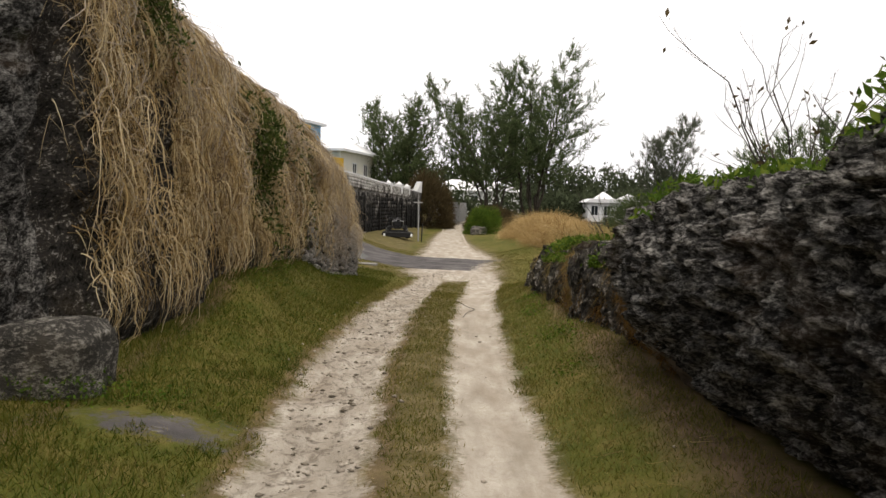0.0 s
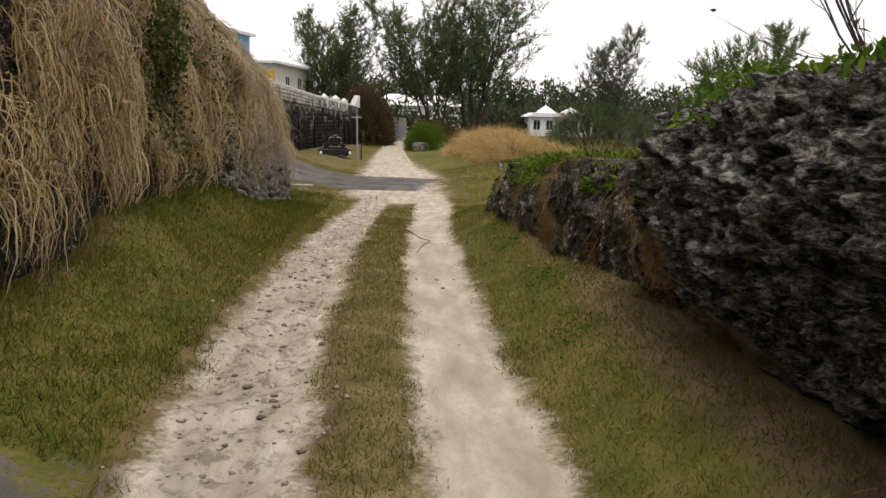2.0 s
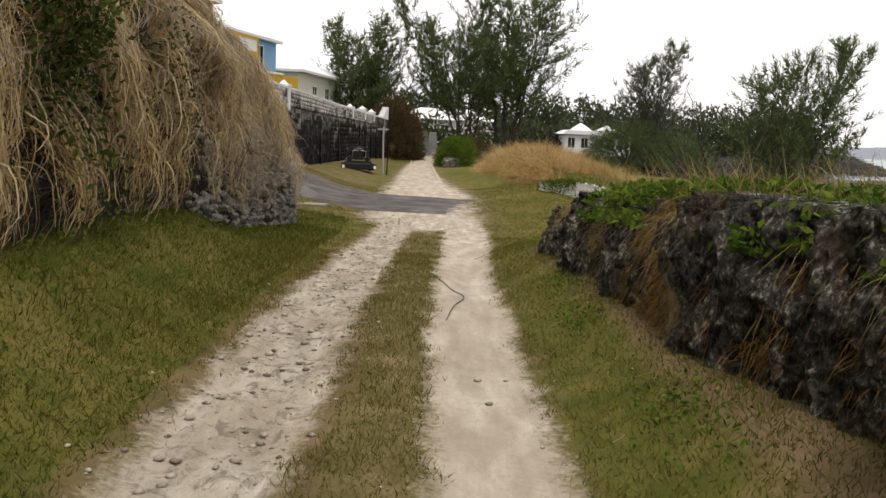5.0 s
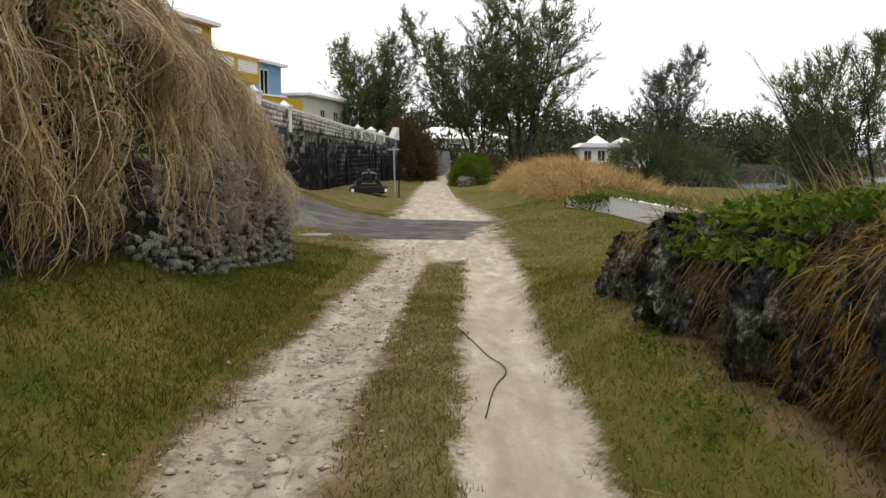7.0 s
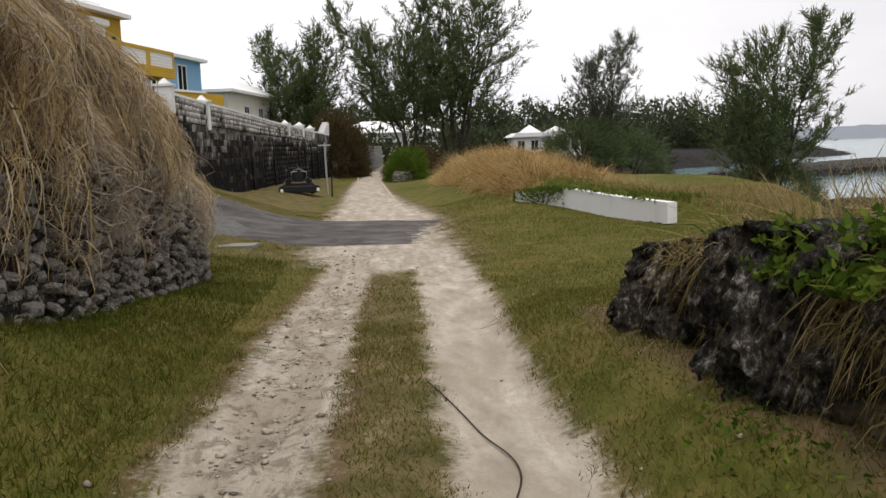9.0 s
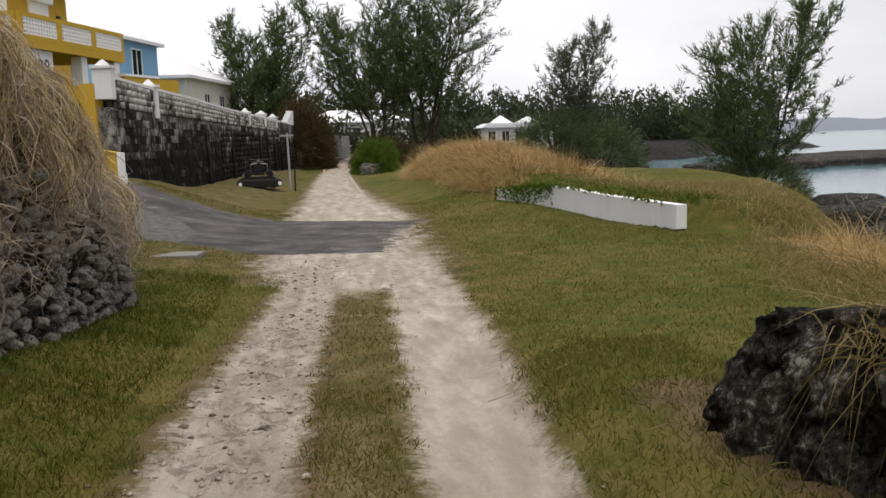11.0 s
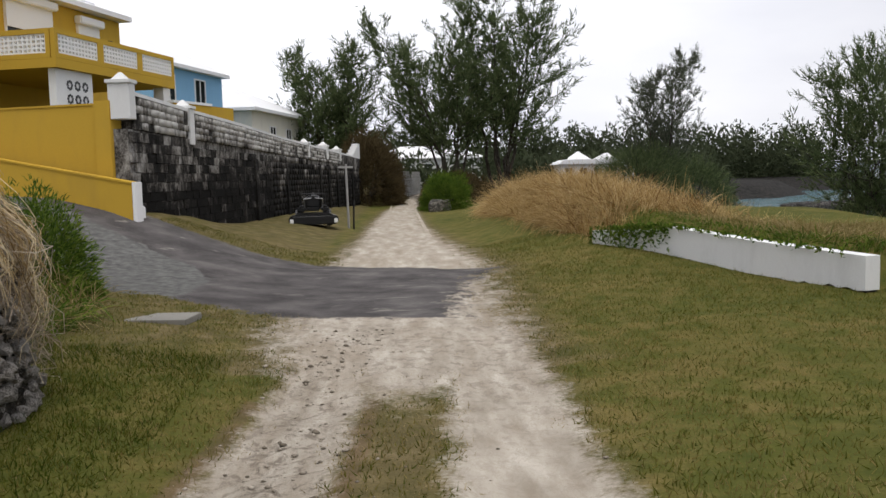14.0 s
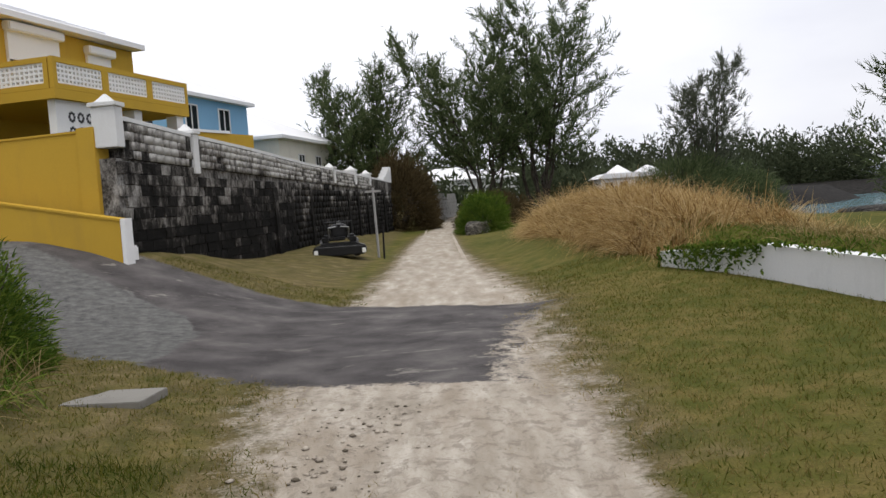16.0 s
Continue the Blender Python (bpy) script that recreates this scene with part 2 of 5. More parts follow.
M_BARK = _b.colour(_b.ramp(_b.noise(9, 6, 0.6, _b.scaled((1, 1, 0.25))), (0.35, (0.018, 0.015, 0.012)), (0.7, (0.10, 0.085, 0.07)))).bump(_b.noise(20, 5), 0.7).m
_s = Nodes("sea", 0.12)
M_SEA = _s.colour(_s.ramp(_s.noise(0.02, 3), (0.3, (0.10, 0.19, 0.22)), (0.7, (0.16, 0.27, 0.30)))).bump(_s.noise(1.2, 6, 0.6, _s.scaled((1, 0.5, 1))), 0.35, 0.1).m
M_HILL = blade_mat("far_wood", ((0.2, (0.035, 0.046, 0.024)), (0.8, (0.085, 0.10, 0.055))))
M_STONE = plaster("grey_stone", (0.34, 0.335, 0.33), (0.05, 0.05, 0.05), 0.6, 0.9)


# ---- making meshes ----
def thing(name, label, category, group="", kind="", at=(0, 0, 0)):
    e = new(name)
    e.location = at
    e.empty_display_size = 0.2
    return tagged(e, label, category, group, kind)


def link_mesh(name, me, material, parent=None, label="", smooth=False):
    me.materials.append(material)
    if smooth:
        me.polygons.foreach_set("use_smooth", [True] * len(me.polygons))
    ob = new(name, me)
    if parent:
        ob.parent = parent
    if label:
        ob["label"] = label
    return ob


def part(name, bm, material, parent=None, label="", smooth=False):
    me = bpy.data.meshes.new(name)
    bm.to_mesh(me)
    bm.free()
    return link_mesh(name, me, material, parent, label, smooth)


def box(bm, x0, y0, z0, x1, y1, z1, m=None, bevel=0.0):
    r = bmesh.ops.create_cube(bm, size=1)
    vs = r["verts"]
    bmesh.ops.scale(bm, vec=(x1 - x0, y1 - y0, z1 - z0), verts=vs)
    bmesh.ops.translate(bm, vec=((x0 + x1) / 2, (y0 + y1) / 2, (z0 + z1) / 2), verts=vs)
    if bevel:
        es = list({e for v in vs for e in v.link_edges})
        vs = list({v for f in bmesh.ops.bevel(bm, geom=es, offset=bevel, segments=2, affect="EDGES")["faces"] for v in f.verts} | {v for v in vs if v.is_valid})
    if m is not None:
        bmesh.ops.transform(bm, matrix=m, verts=vs)
    return vs


def prism(bm, outline, y0, y1, m=None):
    """A solid from an outline in x, z, drawn out from y0 to y1."""
    a = [bm.verts.new((x, y0, z)) for x, z in outline]
    b = [bm.verts.new((x, y1, z)) for x, z in outline]
    bm.faces.new(a)
    bm.faces.new(b[::-1])
    for k in range(len(a)):
        bm.faces.new((a[k - 1], b[k - 1], b[k], a[k]))
    if m is not None:
        bmesh.ops.transform(bm, matrix=m, verts=a + b)
    bmesh.ops.recalc_face_normals(bm, faces=bm.faces[:])


def rod(bm, a, b, r0, r1=None, n=8):
    a, b = Vector(a), Vector(b)
    m = Matrix.Translation((a + b) / 2) @ (b - a).to_track_quat("Z", "Y").to_matrix().to_4x4()
    bmesh.ops.create_cone(bm, cap_ends=True, segments=n, radius1=r0, radius2=r0 if r1 is None else r1, depth=(b - a).length, matrix=m)


def raw_mesh(name, verts, faces_quads=None, faces_tris=None):
    """A mesh from numpy arrays."""
    me = bpy.data.meshes.new(name)
    q = np.zeros((0, 4), int) if faces_quads is None else np.asarray(faces_quads)
    t = np.zeros((0, 3), int) if faces_tris is None else np.asarray(faces_tris)
    me.vertices.add(len(verts))
    me.vertices.foreach_set("co", np.asarray(verts, dtype=np.float32).ravel())
    idx = np.concatenate([q.ravel(), t.ravel()]).astype(np.int32)
    start = np.concatenate([np.arange(len(q)) * 4, len(q) * 4 + np.arange(len(t)) * 3]).astype(np.int32)
    me.loops.add(len(idx))
    me.loops.foreach_set("vertex_index", idx)
    me.polygons.add(len(start))
    me.polygons.foreach_set("loop_start", start)
    me.update(calc_edges=True)
    return me


rng = np.random.default_rng(7)


def unit(v):
    return v / np.maximum(np.linalg.norm(v, axis=-1, keepdims=True), 1e-9)


def blades(name, base, grow, length, width, droop, material, parent=None, segs=2, label=""):
    """Many thin tapering blades: each sprouts at base along grow, and bends down by droop."""
    n = len(base)
    grow, length, width = unit(grow), np.broadcast_to(length, n)[:, None], np.broadcast_to(width, n)[:, None]
    side = unit(np.cross(grow, rng.normal(size=(n, 3))))
    rows = []
    for k in range(segs + 1):
        s = k / segs
        p = base + grow * length * s + np.array([0, 0, -1.0]) * (np.broadcast_to(droop, n)[:, None] * length * s * s)
        w = width * (1 - s) ** 0.7 / 2
        rows += [p - side * w, p + side * w] if k < segs else [p]
    v = np.stack(rows, 1)
    m = v.shape[1]
    off = (np.arange(n) * m)[:, None]
    quads = np.concatenate([off + np.array([2 * k, 2 * k + 1, 2 * k + 3, 2 * k + 2]) for k in range(segs - 1)]) if segs > 1 else None
    tris = off + np.array([2 * segs - 2, 2 * segs - 1, 2 * segs])
    return link_mesh(name, raw_mesh(name, v.reshape(-1, 3), quads, tris), material, parent, label)


def ribbons(name, paths, width, material, parent=None, label=""):
    """Strands that follow paths (n, k, 3)."""
    n, k, _ = paths.shape
    t = unit(np.gradient(paths, axis=1))
    side = unit(np.cross(t, rng.normal(size=(n, 1, 3))))
    taper = np.linspace(1, 0.35, k)[None, :, None]
    w = np.broadcast_to(width, n)[:, None, None] * taper / 2
    v = np.stack([paths - side * w, paths + side * w], 2).reshape(n, 2 * k, 3)
    off = (np.arange(n) * 2 * k)[:, None]
    quads = np.concatenate([off + np.array([2 * j, 2 * j + 1, 2 * j + 3, 2 * j + 2]) for j in range(k - 1)])
    return link_mesh(name, raw_mesh(name, v.reshape(-1, 3), quads), material, parent, label)


def leaves(name, centre, size, material, parent=None, label=""):
    """Small folded leaves, each of two faces, turned every way."""
    n = len(centre)
    a = unit(rng.normal(size=(n, 3)) + [0, 0, 0.2])
    b = unit(np.cross(a, rng.normal(size=(n, 3))))
    c = np.cross(a, b)
    s = np.broadcast_to(size, n)[:, None]
    v = np.stack([centre - a * s, centre + b * s * 0.45 + c * s * 0.15, centre + a * s, centre - b * s * 0.45 + c * s * 0.15], 1)
    off = (np.arange(n) * 4)[:, None]
    tris = np.concatenate([off + [0, 1, 2], off + [0, 2, 3]])
    return link_mesh(name, raw_mesh(name, v.reshape(-1, 3), None, tris), material, parent, label)


def smooth_noise(x, y, scale, seed=0):
    """Cheap value noise on arrays."""
    x, y = np.asarray(x, float) / scale + seed * 17.3, np.asarray(y, float) / scale + seed * 5.1
    xi, yi = np.floor(x).astype(int), np.floor(y).astype(int)
    fx, fy = x - xi, y - yi
    fx, fy = fx * fx * (3 - 2 * fx), fy * fy * (3 - 2 * fy)

    def h(a, b):
        r = np.sin(a * 127.1 + b * 311.7 + seed * 74.7) * 43758.5453
        return r - np.floor(r)

    return (h(xi, yi) * (1 - fx) + h(xi + 1, yi) * fx) * (1 - fy) + (h(xi, yi + 1) * (1 - fx) + h(xi + 1, yi + 1) * fx) * fy - 0.5


# ---- the lie of the land ----
SEA = -2.6


def step(v, lo, hi):
    s = np.clip((np.asarray(v, float) - lo) / (hi - lo), 0, 1)
    return s * s * (3 - 2 * s)


def track_z(y):
    return np.interp(y, [0, 8, 14, 17, 23, 30, 60, 100], [-0.33, -0.33, -0.35, -0.48, -0.80, -0.76, -0.76, -0.6])


def left_rut(y):
    return np.interp(y, [0, 5, 9, 13, 17, 20, 24, 27], [-0.87, -0.91, -1.07, -0.97, -0.8, -0.72, -0.52, -0.3])


def right_rut(y):
    return np.interp(y, [0, 5, 9, 13, 17, 20, 24, 27], [0.4, 0.4, 0.37, 0.46, 0.62, 0.85, 1.1, 1.1])


def shore(y):
    """The x at which the land drops to the sea."""
    return np.interp(y, [-50, 0, 10, 20, 30, 42, 52, 58, 66, 76, 84, 92, 100, 118, 130], [5, 6, 8, 11, 14, 21, 23, 18, 14, 14, 22, 28, 36, 42, 60])


def land(x, y):
    x, y = np.asarray(x, float), np.asarray(y, float)
    z = track_z(y)
    far = step(y, 17, 24)
    z = z + (1 - far) * (0.16 + 0.2 * step(y, 6.5, 10.5)) * step(-x, 1.35, 2.7) + (1 - far) * 0.33 * step(x, 0.75, 1.7)
    z = z + far * 0.18 * step(x, 1.2, 4.5) + far * 0.22 * step(-x, 1.2, 3.5)
    # the drive climbs to the gate; a grass shoulder lies under the block wall
    z = z + 1.35 * step(-x, 2.0, 7.5) * step(y, 29, 36) * (1 - step(y, 36, 44) * 0.62)
    z = z + 0.2 * step(-x, 1.0, 4.5) * step(y, 40, 60)
    z = z + 0.35 * step(-x, 2.1, 2.9) * step(y, 10, 11.5) * (1 - step(y, 15.5, 18))
    # higher garden ground behind walls
    z = z + 2.2 * step(-x, 9.0, 14.0) * step(y, 30, 40)
    z = z + 1.6 * step(-x, 4.5, 8.0) * (1 - step(y, 19, 24))
    # grass bank behind the white wall
    e = x - np.interp(y, [25, 27.3, 29.3, 31.6, 33.9, 40, 52], [7.0, 6.45, 5.75, 5.15, 4.35, 3.6, 3.4])
    z = z + 0.5 * step(e, 0.1, 0.9) * step(y, 26.2, 28.0) * (1 - step(y, 50, 55)) * (1 - step(e, 2.0, 4.5))
    z = z + 0.8 * np.exp(-((x - 5.2) ** 2) / 4 - ((y - 42) ** 2) / 60)
    # ground behind the rock wall on the shore side
    z = z + 0.75 * step(x, 2.1, 3.0) * (1 - step(y, 11, 16)) * (1 - step(x, 6, 8))
    # shore
    s = shore(y)
    z = z - 0.7 * step(x - s, -5.5, -2.5) * step(y, 14, 24)
    drop = step(x - s, -4.5, 2.0)
    z = z * (1 - drop) + drop * (SEA - 1.2)
    # far side of the bay
    back = step(y, 150, 158) * step(x, -80, -20)
    coast = step(y, 118, 130) * (1 - step(x, 38, 50))
    z = np.maximum(z, np.where((back + coast) > 0, SEA - 1 + 3.2 * np.maximum(back * (1 - step(x - 0.5 * y, 0, 22)), coast), -50))
    # unevenness
    near = 1 - step(np.hypot(x, y - 15), 30, 60)
    z = z + near * (0.05 * smooth_noise(x, y, 0.9, 1) + 0.01 * smooth_noise(x, y, 0.3, 2) * step(np.abs(x - right_rut(y)), 0.3, 0.6))
    on_rut = np.exp(-((x - left_rut(y)) / 0.42) ** 4) * (1 - step(y, 24, 27))
    z = z + on_rut * (-0.05 + 0.06 * smooth_noise(x, y, 0.2, 3) + 0.06 * smooth_noise(x, y, 0.4, 4))
    on_r = np.exp(-((x - right_rut(y)) / 0.38) ** 4) * (1 - step(y, 24, 27))
    z = z - 0.04 * on_r
    return z


def masks(x, y):
    """How far each ground cover holds, 0 to 1: bare sand, asphalt, bare soil, shore rock."""
    wide = step(y, 23.3, 26.5)
    dl = np.abs(x - left_rut(y)) / 0.41
    dr = np.abs(x - right_rut(y)) / np.interp(y, [0, 17, 24], [0.37, 0.36, 0.5])
    d = np.minimum(dl, dr)
    lo = np.interp(y, [24, 27, 29, 33.5, 36, 41, 50, 62, 76, 100], [-1.05, -1.35, -1.5, -1.4, -1.15, -0.95, -0.85, -0.55, 0.6, 1.4])
    hi = np.interp(y, [24, 27, 29, 33.5, 36, 41, 50, 62, 76, 100], [1.6, 1.6, 1.65, 1.95, 1.75, 1.35, 1.05, 1.1, 1.75, 2.3])
    dw = np.abs(x - (lo + hi) / 2) / ((hi - lo) / 2)
    dirt = np.clip(np.maximum(1.0 - 0.5 * d * np.where(y > 27, 9, 1), (1.0 - 0.5 * dw) * step(y, 21.0, 26.5)), 0, 1)
    # the asphalt crossing and drive
    near_e = np.interp(x, [-9, -6.2, -4.2, -2.9, -1.45, 0.8], [34.3, 31.6, 29.6, 28.7, 28.1, 27.6])
    far_e = np.interp(x, [-9, -5.6, -3.5, -1.3, 1.0, 2.3], [38.5, 35.6, 35.2, 34.4, 33.2, 32.7])
    right_e = np.interp(y, [27.5, 29.7, 31.5, 32.7], [0.9, 1.1, 1.5, 2.1])
    t1 = np.minimum(np.minimum(y - near_e, far_e - y), right_e - x)
    tar = np.clip(0.5 + t1 * np.where(t1 == right_e - x, 0.3, 0.75), 0, 1)
    tar = np.maximum(tar, np.clip(0.62 - 0.17 * np.hypot((x + 2.1) / 0.7, (y - 6.1) / 0.3), 0, 1) * (y < 9))
    soil = np.clip(1 - np.abs(x - 1.75) / np.interp(y, [8, 11], [0.8, 0.65]), 0, 1) * (y < 17.5) * 0.95 + np.clip(1 - np.abs(x + 2.9) / 0.4, 0, 1) * (y < 20) * 0.7
    soil = np.maximum(soil, 0.62 * step(np.abs(dl), 0.9, 1.0) * (1 - step(np.abs(dl), 1.3, 1.7)) * (y < 24))
    rocky = step(x - shore(y), -3.5, -1.5)
    apron = np.clip(0.5 + np.minimum(np.interp(x, [-9, -6.6, -5.0, -3.4, -3.0], [36.5, 34.5, 33.4, 32.0, 31.0]) - y, -2.9 - x) * 1.2, 0, 1)
    mid = np.exp(-(((x - (left_rut(y) + right_rut(y)) / 2) / 0.55) ** 4)) * (1 - step(y, 23, 26)) * 0.75
    worn = np.maximum(mid, 0.65 * np.exp(-np.maximum(d - 1, 0) / 0.55) * (wide < 0.5) + 0.95 * np.exp(-np.maximum(dw - 1, 0) / 0.5) * (wide >= 0.5))
    worn = np.maximum(worn, 0.65 * step(-x, 1.0, 2.0) * step(y, 22, 27) * (x > -6))
    rough = np.clip(1.3 - dl, 0, 1) * (1 - step(y, 22, 25)) + 0.45 * step(y, 22, 25) * (1 - step(y, 30, 34)) + 0.18
    return dirt, tar, soil, np.where((y > 96) & (x > 8), 1.0, rocky), apron, np.clip(worn, 0, 1), np.clip(rough, 0, 1)


def spaced(lo, hi, fine, ends, grow=1.18):
    mid = list(np.arange(lo, hi + 1e-6, fine))
    s, p = fine, hi
    up, down = [], []
    while p < ends[1]:
        s *= grow
        p += s
        up.append(p)
    s, p = fine, lo
    while p > ends[0]:
        s *= grow
        p -= s
        down.append(p)
    return np.array(down[::-1] + mid + up)


def make_ground():
    gx = spaced(-4.5, 5.0, 0.07, (-3000, 3000), 1.13)
    gy = spaced(3.0, 38.0, 0.09, (-400, 4000), 1.1)
    X, Y = np.meshgrid(gx, gy)
    Z = land(X, Y)
    v = np.stack([X, Y, Z], -1).reshape(-1, 3)
    nx = len(gx)
    i, j = np.meshgrid(np.arange(nx - 1), np.arange(len(gy) - 1))
    a = (j * nx + i).ravel()
    me = raw_mesh("ground", v, np.stack([a, a + 1, a + nx + 1, a + nx], 1))
    for name, val in zip(("dirt", "tar", "soil", "rocky", "apron", "worn", "rough"), masks(X, Y)):
        at = me.attributes.new(name, "FLOAT", "POINT")
        at.data.foreach_set("value", np.broadcast_to(val, X.shape).astype(np.float32).ravel())
    ob = link_mesh("ground", me, M_GROUND, smooth=True)
    tagged(ob, "short patchy grass with a sandy two-rut track and an asphalt crossing", "ground", kind="structure")


make_ground()
bm = bmesh.new()
bmesh.ops.create_grid(bm, x_segments=2, y_segments=2, size=4000, matrix=Matrix.Translation((0, 0, SEA)))
tagged(part("water", bm, M_SEA), "calm grey-green sea in the bay", "water", kind="structure")


# ---- banks and rocks ----
def fbm(a, b, scale, octaves=5, seed=0, gain=0.55):
    v, amp = 0, 1.0
    for k in range(octaves):
        v = v + amp * smooth_noise(a, b, scale / 2 ** k, seed + k)
        amp *= gain
    return v


def bank_front(y):
    return np.interp(y, [-2, 4, 6.5, 8, 9.5, 12, 15, 17, 19.6, 22, 23.4, 24.0, 24.6], [-4.2, -4.0, -3.75, -3.45, -3.1, -3.05, -2.95, -2.8, -2.68, -2.62, -2.6, -2.85, -3.9])


def bank_top(y):
    return np.interp(y, [-2, 8, 10, 12, 14, 16, 18, 20, 22, 23.3, 24.2, 24.6], [4.8, 4.4, 4.0, 3.62, 3.42, 3.22, 3.02, 2.7, 2.2, 1.7, 0.95, -0.3])


def bank_point(y, s):
    """A point of the bank's face: s from 0 at its foot to 1 at its crest, and on to 2 behind."""
    xf, top = bank_front(y), bank_top(y)
    foot = land(xf, y) - 0.15
    up = np.clip(s, 0, 1)
    z = foot + (top - foot) * np.sin(up * np.pi / 2) ** 0.9
    x = xf - 1.1 * up ** 2.2 - 0.12 * np.sin(up * np.pi) - 5.0 * np.clip(s - 1, 0, 1)
    x = x + 0.45 * fbm(y, up * 3.2, 0.8, 3, 151) * np.sin(np.pi * np.clip(up * 0.92 + 0.08, 0, 1))
    z = z + 0.3 * np.clip(s - 1, 0, 1) - 9.0 * np.clip(s - 2, 0, 1)
    return x, z


def make_bank():
    ys = np.arange(-2, 24.62, 0.07)
    ss = np.concatenate([np.linspace(0, 1, 60), np.linspace(1.1, 3, 12)])
    Y, S = np.meshgrid(ys, ss)
    X, Z = bank_point(Y, S)
    bare = 1 - step(Y, 6.8, 8.0) * 0.55
    bump = 0.35 * fbm(Y, Z * 1.8, 0.7, 5, 11) * bare + 0.16 * np.abs(fbm(Y, Z * 3, 0.3, 4, 21)) * bare + 0.07 * ((Z * 5.5 + 2 * fbm(Y, Z, 0.8, 3, 22)) % 1.0) * bare
    X = X + bump * (S < 1.05)
    v = np.stack([X, Y, Z], -1).reshape(-1, 3)
    nx = len(ys)
    i, j = np.meshgrid(np.arange(nx - 1), np.arange(len(ss) - 1))
    a = (j * nx + i).ravel()
    root = thing("vine_covered_bank", "steep rocky bank overhung with dry straw-coloured vines", "bank", kind="structure")
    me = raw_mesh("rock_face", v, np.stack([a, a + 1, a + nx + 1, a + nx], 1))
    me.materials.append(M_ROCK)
    ob = link_mesh("rock_face", me, M_SHADED_EARTH, root, "pitted limestone, with the shade behind the vines put into its colour")
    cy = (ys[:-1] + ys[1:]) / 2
    # past y 7.6, behind the vines, the face takes the shade-darkened colour
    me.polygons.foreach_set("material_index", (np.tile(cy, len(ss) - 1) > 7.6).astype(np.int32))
    return root


bank = make_bank()


def on_face(y, z):
    """The x of the bank's face at a height."""
    y = np.clip(y, -2, 24.5)
    foot, top = land(bank_front(y), y), bank_top(y)
    up = np.clip((z - foot) / np.maximum(top - foot, 0.2), 0, 1)
    return bank_point(y, 2 / np.pi * np.arcsin(up ** (1 / 0.9)))[0], foot


def hang(clumps, each, y0, y1, s0, s1, length, out, material, name, width, label="", wander=0.12, lean=0.16):
    """Bundles of strands that hang down the bank's face."""
    cy, cs = rng.uniform(y0, y1, clumps), rng.uniform(s0, s1, clumps)
    keep = fbm(cy, cs * 1.4, 0.5, 3, 131) > -0.02
    cy, cs = cy[keep], cs[keep]
    m = len(cy)
    n = m * each
    ci = np.repeat(np.arange(m), each)
    spread = rng.uniform(0.025, 0.1, m)[ci]
    y = np.clip(cy[ci] + rng.normal(0, 1, n) * spread, y0 - 0.1, min(y1 + 0.1, 24.3))
    s = np.clip(cs[ci] + rng.normal(0, 0.04, n), 0.1, 1.12)
    x, z = bank_point(y, s)
    k = 11
    t = np.linspace(0, 1, k)[None, :]
    L = (rng.uniform(*length, m)[ci] * rng.uniform(0.6, 1.1, n))
    foot = land(bank_front(y), y)
    L = np.minimum(L, z - foot + 0.08)
    # over the rubble most strands stop above the stones
    stop = foot + 1.25 * step(y, 16.2, 17.4) * (1 - step(y, 22.5, 24.3) * 0.5) * rng.uniform(-0.5, 1.0, n).clip(0)
    L = np.where(y > 16.2, np.clip(np.minimum(L, z - stop), 0.06, None), L)[:, None]
    sway = (rng.normal(0.0, lean * 0.6, m)[ci] + rng.normal(0, lean, n))[:, None]
    throw = np.clip(rng.uniform(*out, m)[ci] + rng.normal(0, 0.05, n), 0.02, 0.7)[:, None]
    ph, fr = rng.uniform(0, 6.3, (n, 1)), rng.uniform(3, 9, (n, 1))
    ph2, fr2 = rng.uniform(0, 6.3, (n, 1)), rng.uniform(9, 22, (n, 1))
    curl = rng.uniform(0.3, 1.0, (n, 1)) * wander
    P = np.zeros((n, k, 3))
    P[..., 1] = y[:, None] + sway * L * t + curl * (np.sin(ph + fr * t) - np.sin(ph)) * 0.3 + 0.25 * curl * np.sin(ph2 + fr2 * t)
    P[..., 2] = z[:, None] + throw * 0.4 * np.sin(np.pi * np.minimum(t * 1.8, 1)) - L * t ** 1.2 + curl * 0.35 * np.sin(ph * 2 + fr * 1.7 * t)
    sx, foot = on_face(P[..., 1], P[..., 2])
    P[..., 0] = sx + 0.04 + throw * np.sin(np.pi * np.clip(0.15 + 0.7 * t, 0, 1)) + curl * 0.4 * np.cos(ph + fr * 1.3 * t) + 0.15 * curl * np.cos(ph2 + fr2 * t)
    P[..., 2] = np.maximum(P[..., 2], foot - 0.05)
    return ribbons(name, P, rng.uniform(*width, n), material, bank, label)


hang(4200, 4, 7.9, 18.0, 0.12, 1.06, (0.3, 0.95), (0.03, 0.34), M_STRAW, "dry_vines", (0.005, 0.016), "straw-coloured hanging vines", 0.09, 0.13)
hang(700, 3, 7.8, 18.2, 0.3, 1.08, (0.5, 1.4), (0.15, 0.42), M_STRAW, "loose_vines", (0.006, 0.018), "pale loose strands of vine", 0.12, 0.15)
hang(1100, 4, 7.9, 16.5, 0.08, 0.42, (0.3, 0.9), (0.06, 0.28), M_STRAW, "trailing_vines", (0.005, 0.017), "straw trailing to the grass", 0.13, 0.16)
hang(1000, 3, 7.8, 19.0, 0.2, 1.1, (0.3, 0.9), (0.12, 0.45), M_TWIG, "bare_vines", (0.007, 0.018), "grey bare vine stems", 0.3, 0.3)
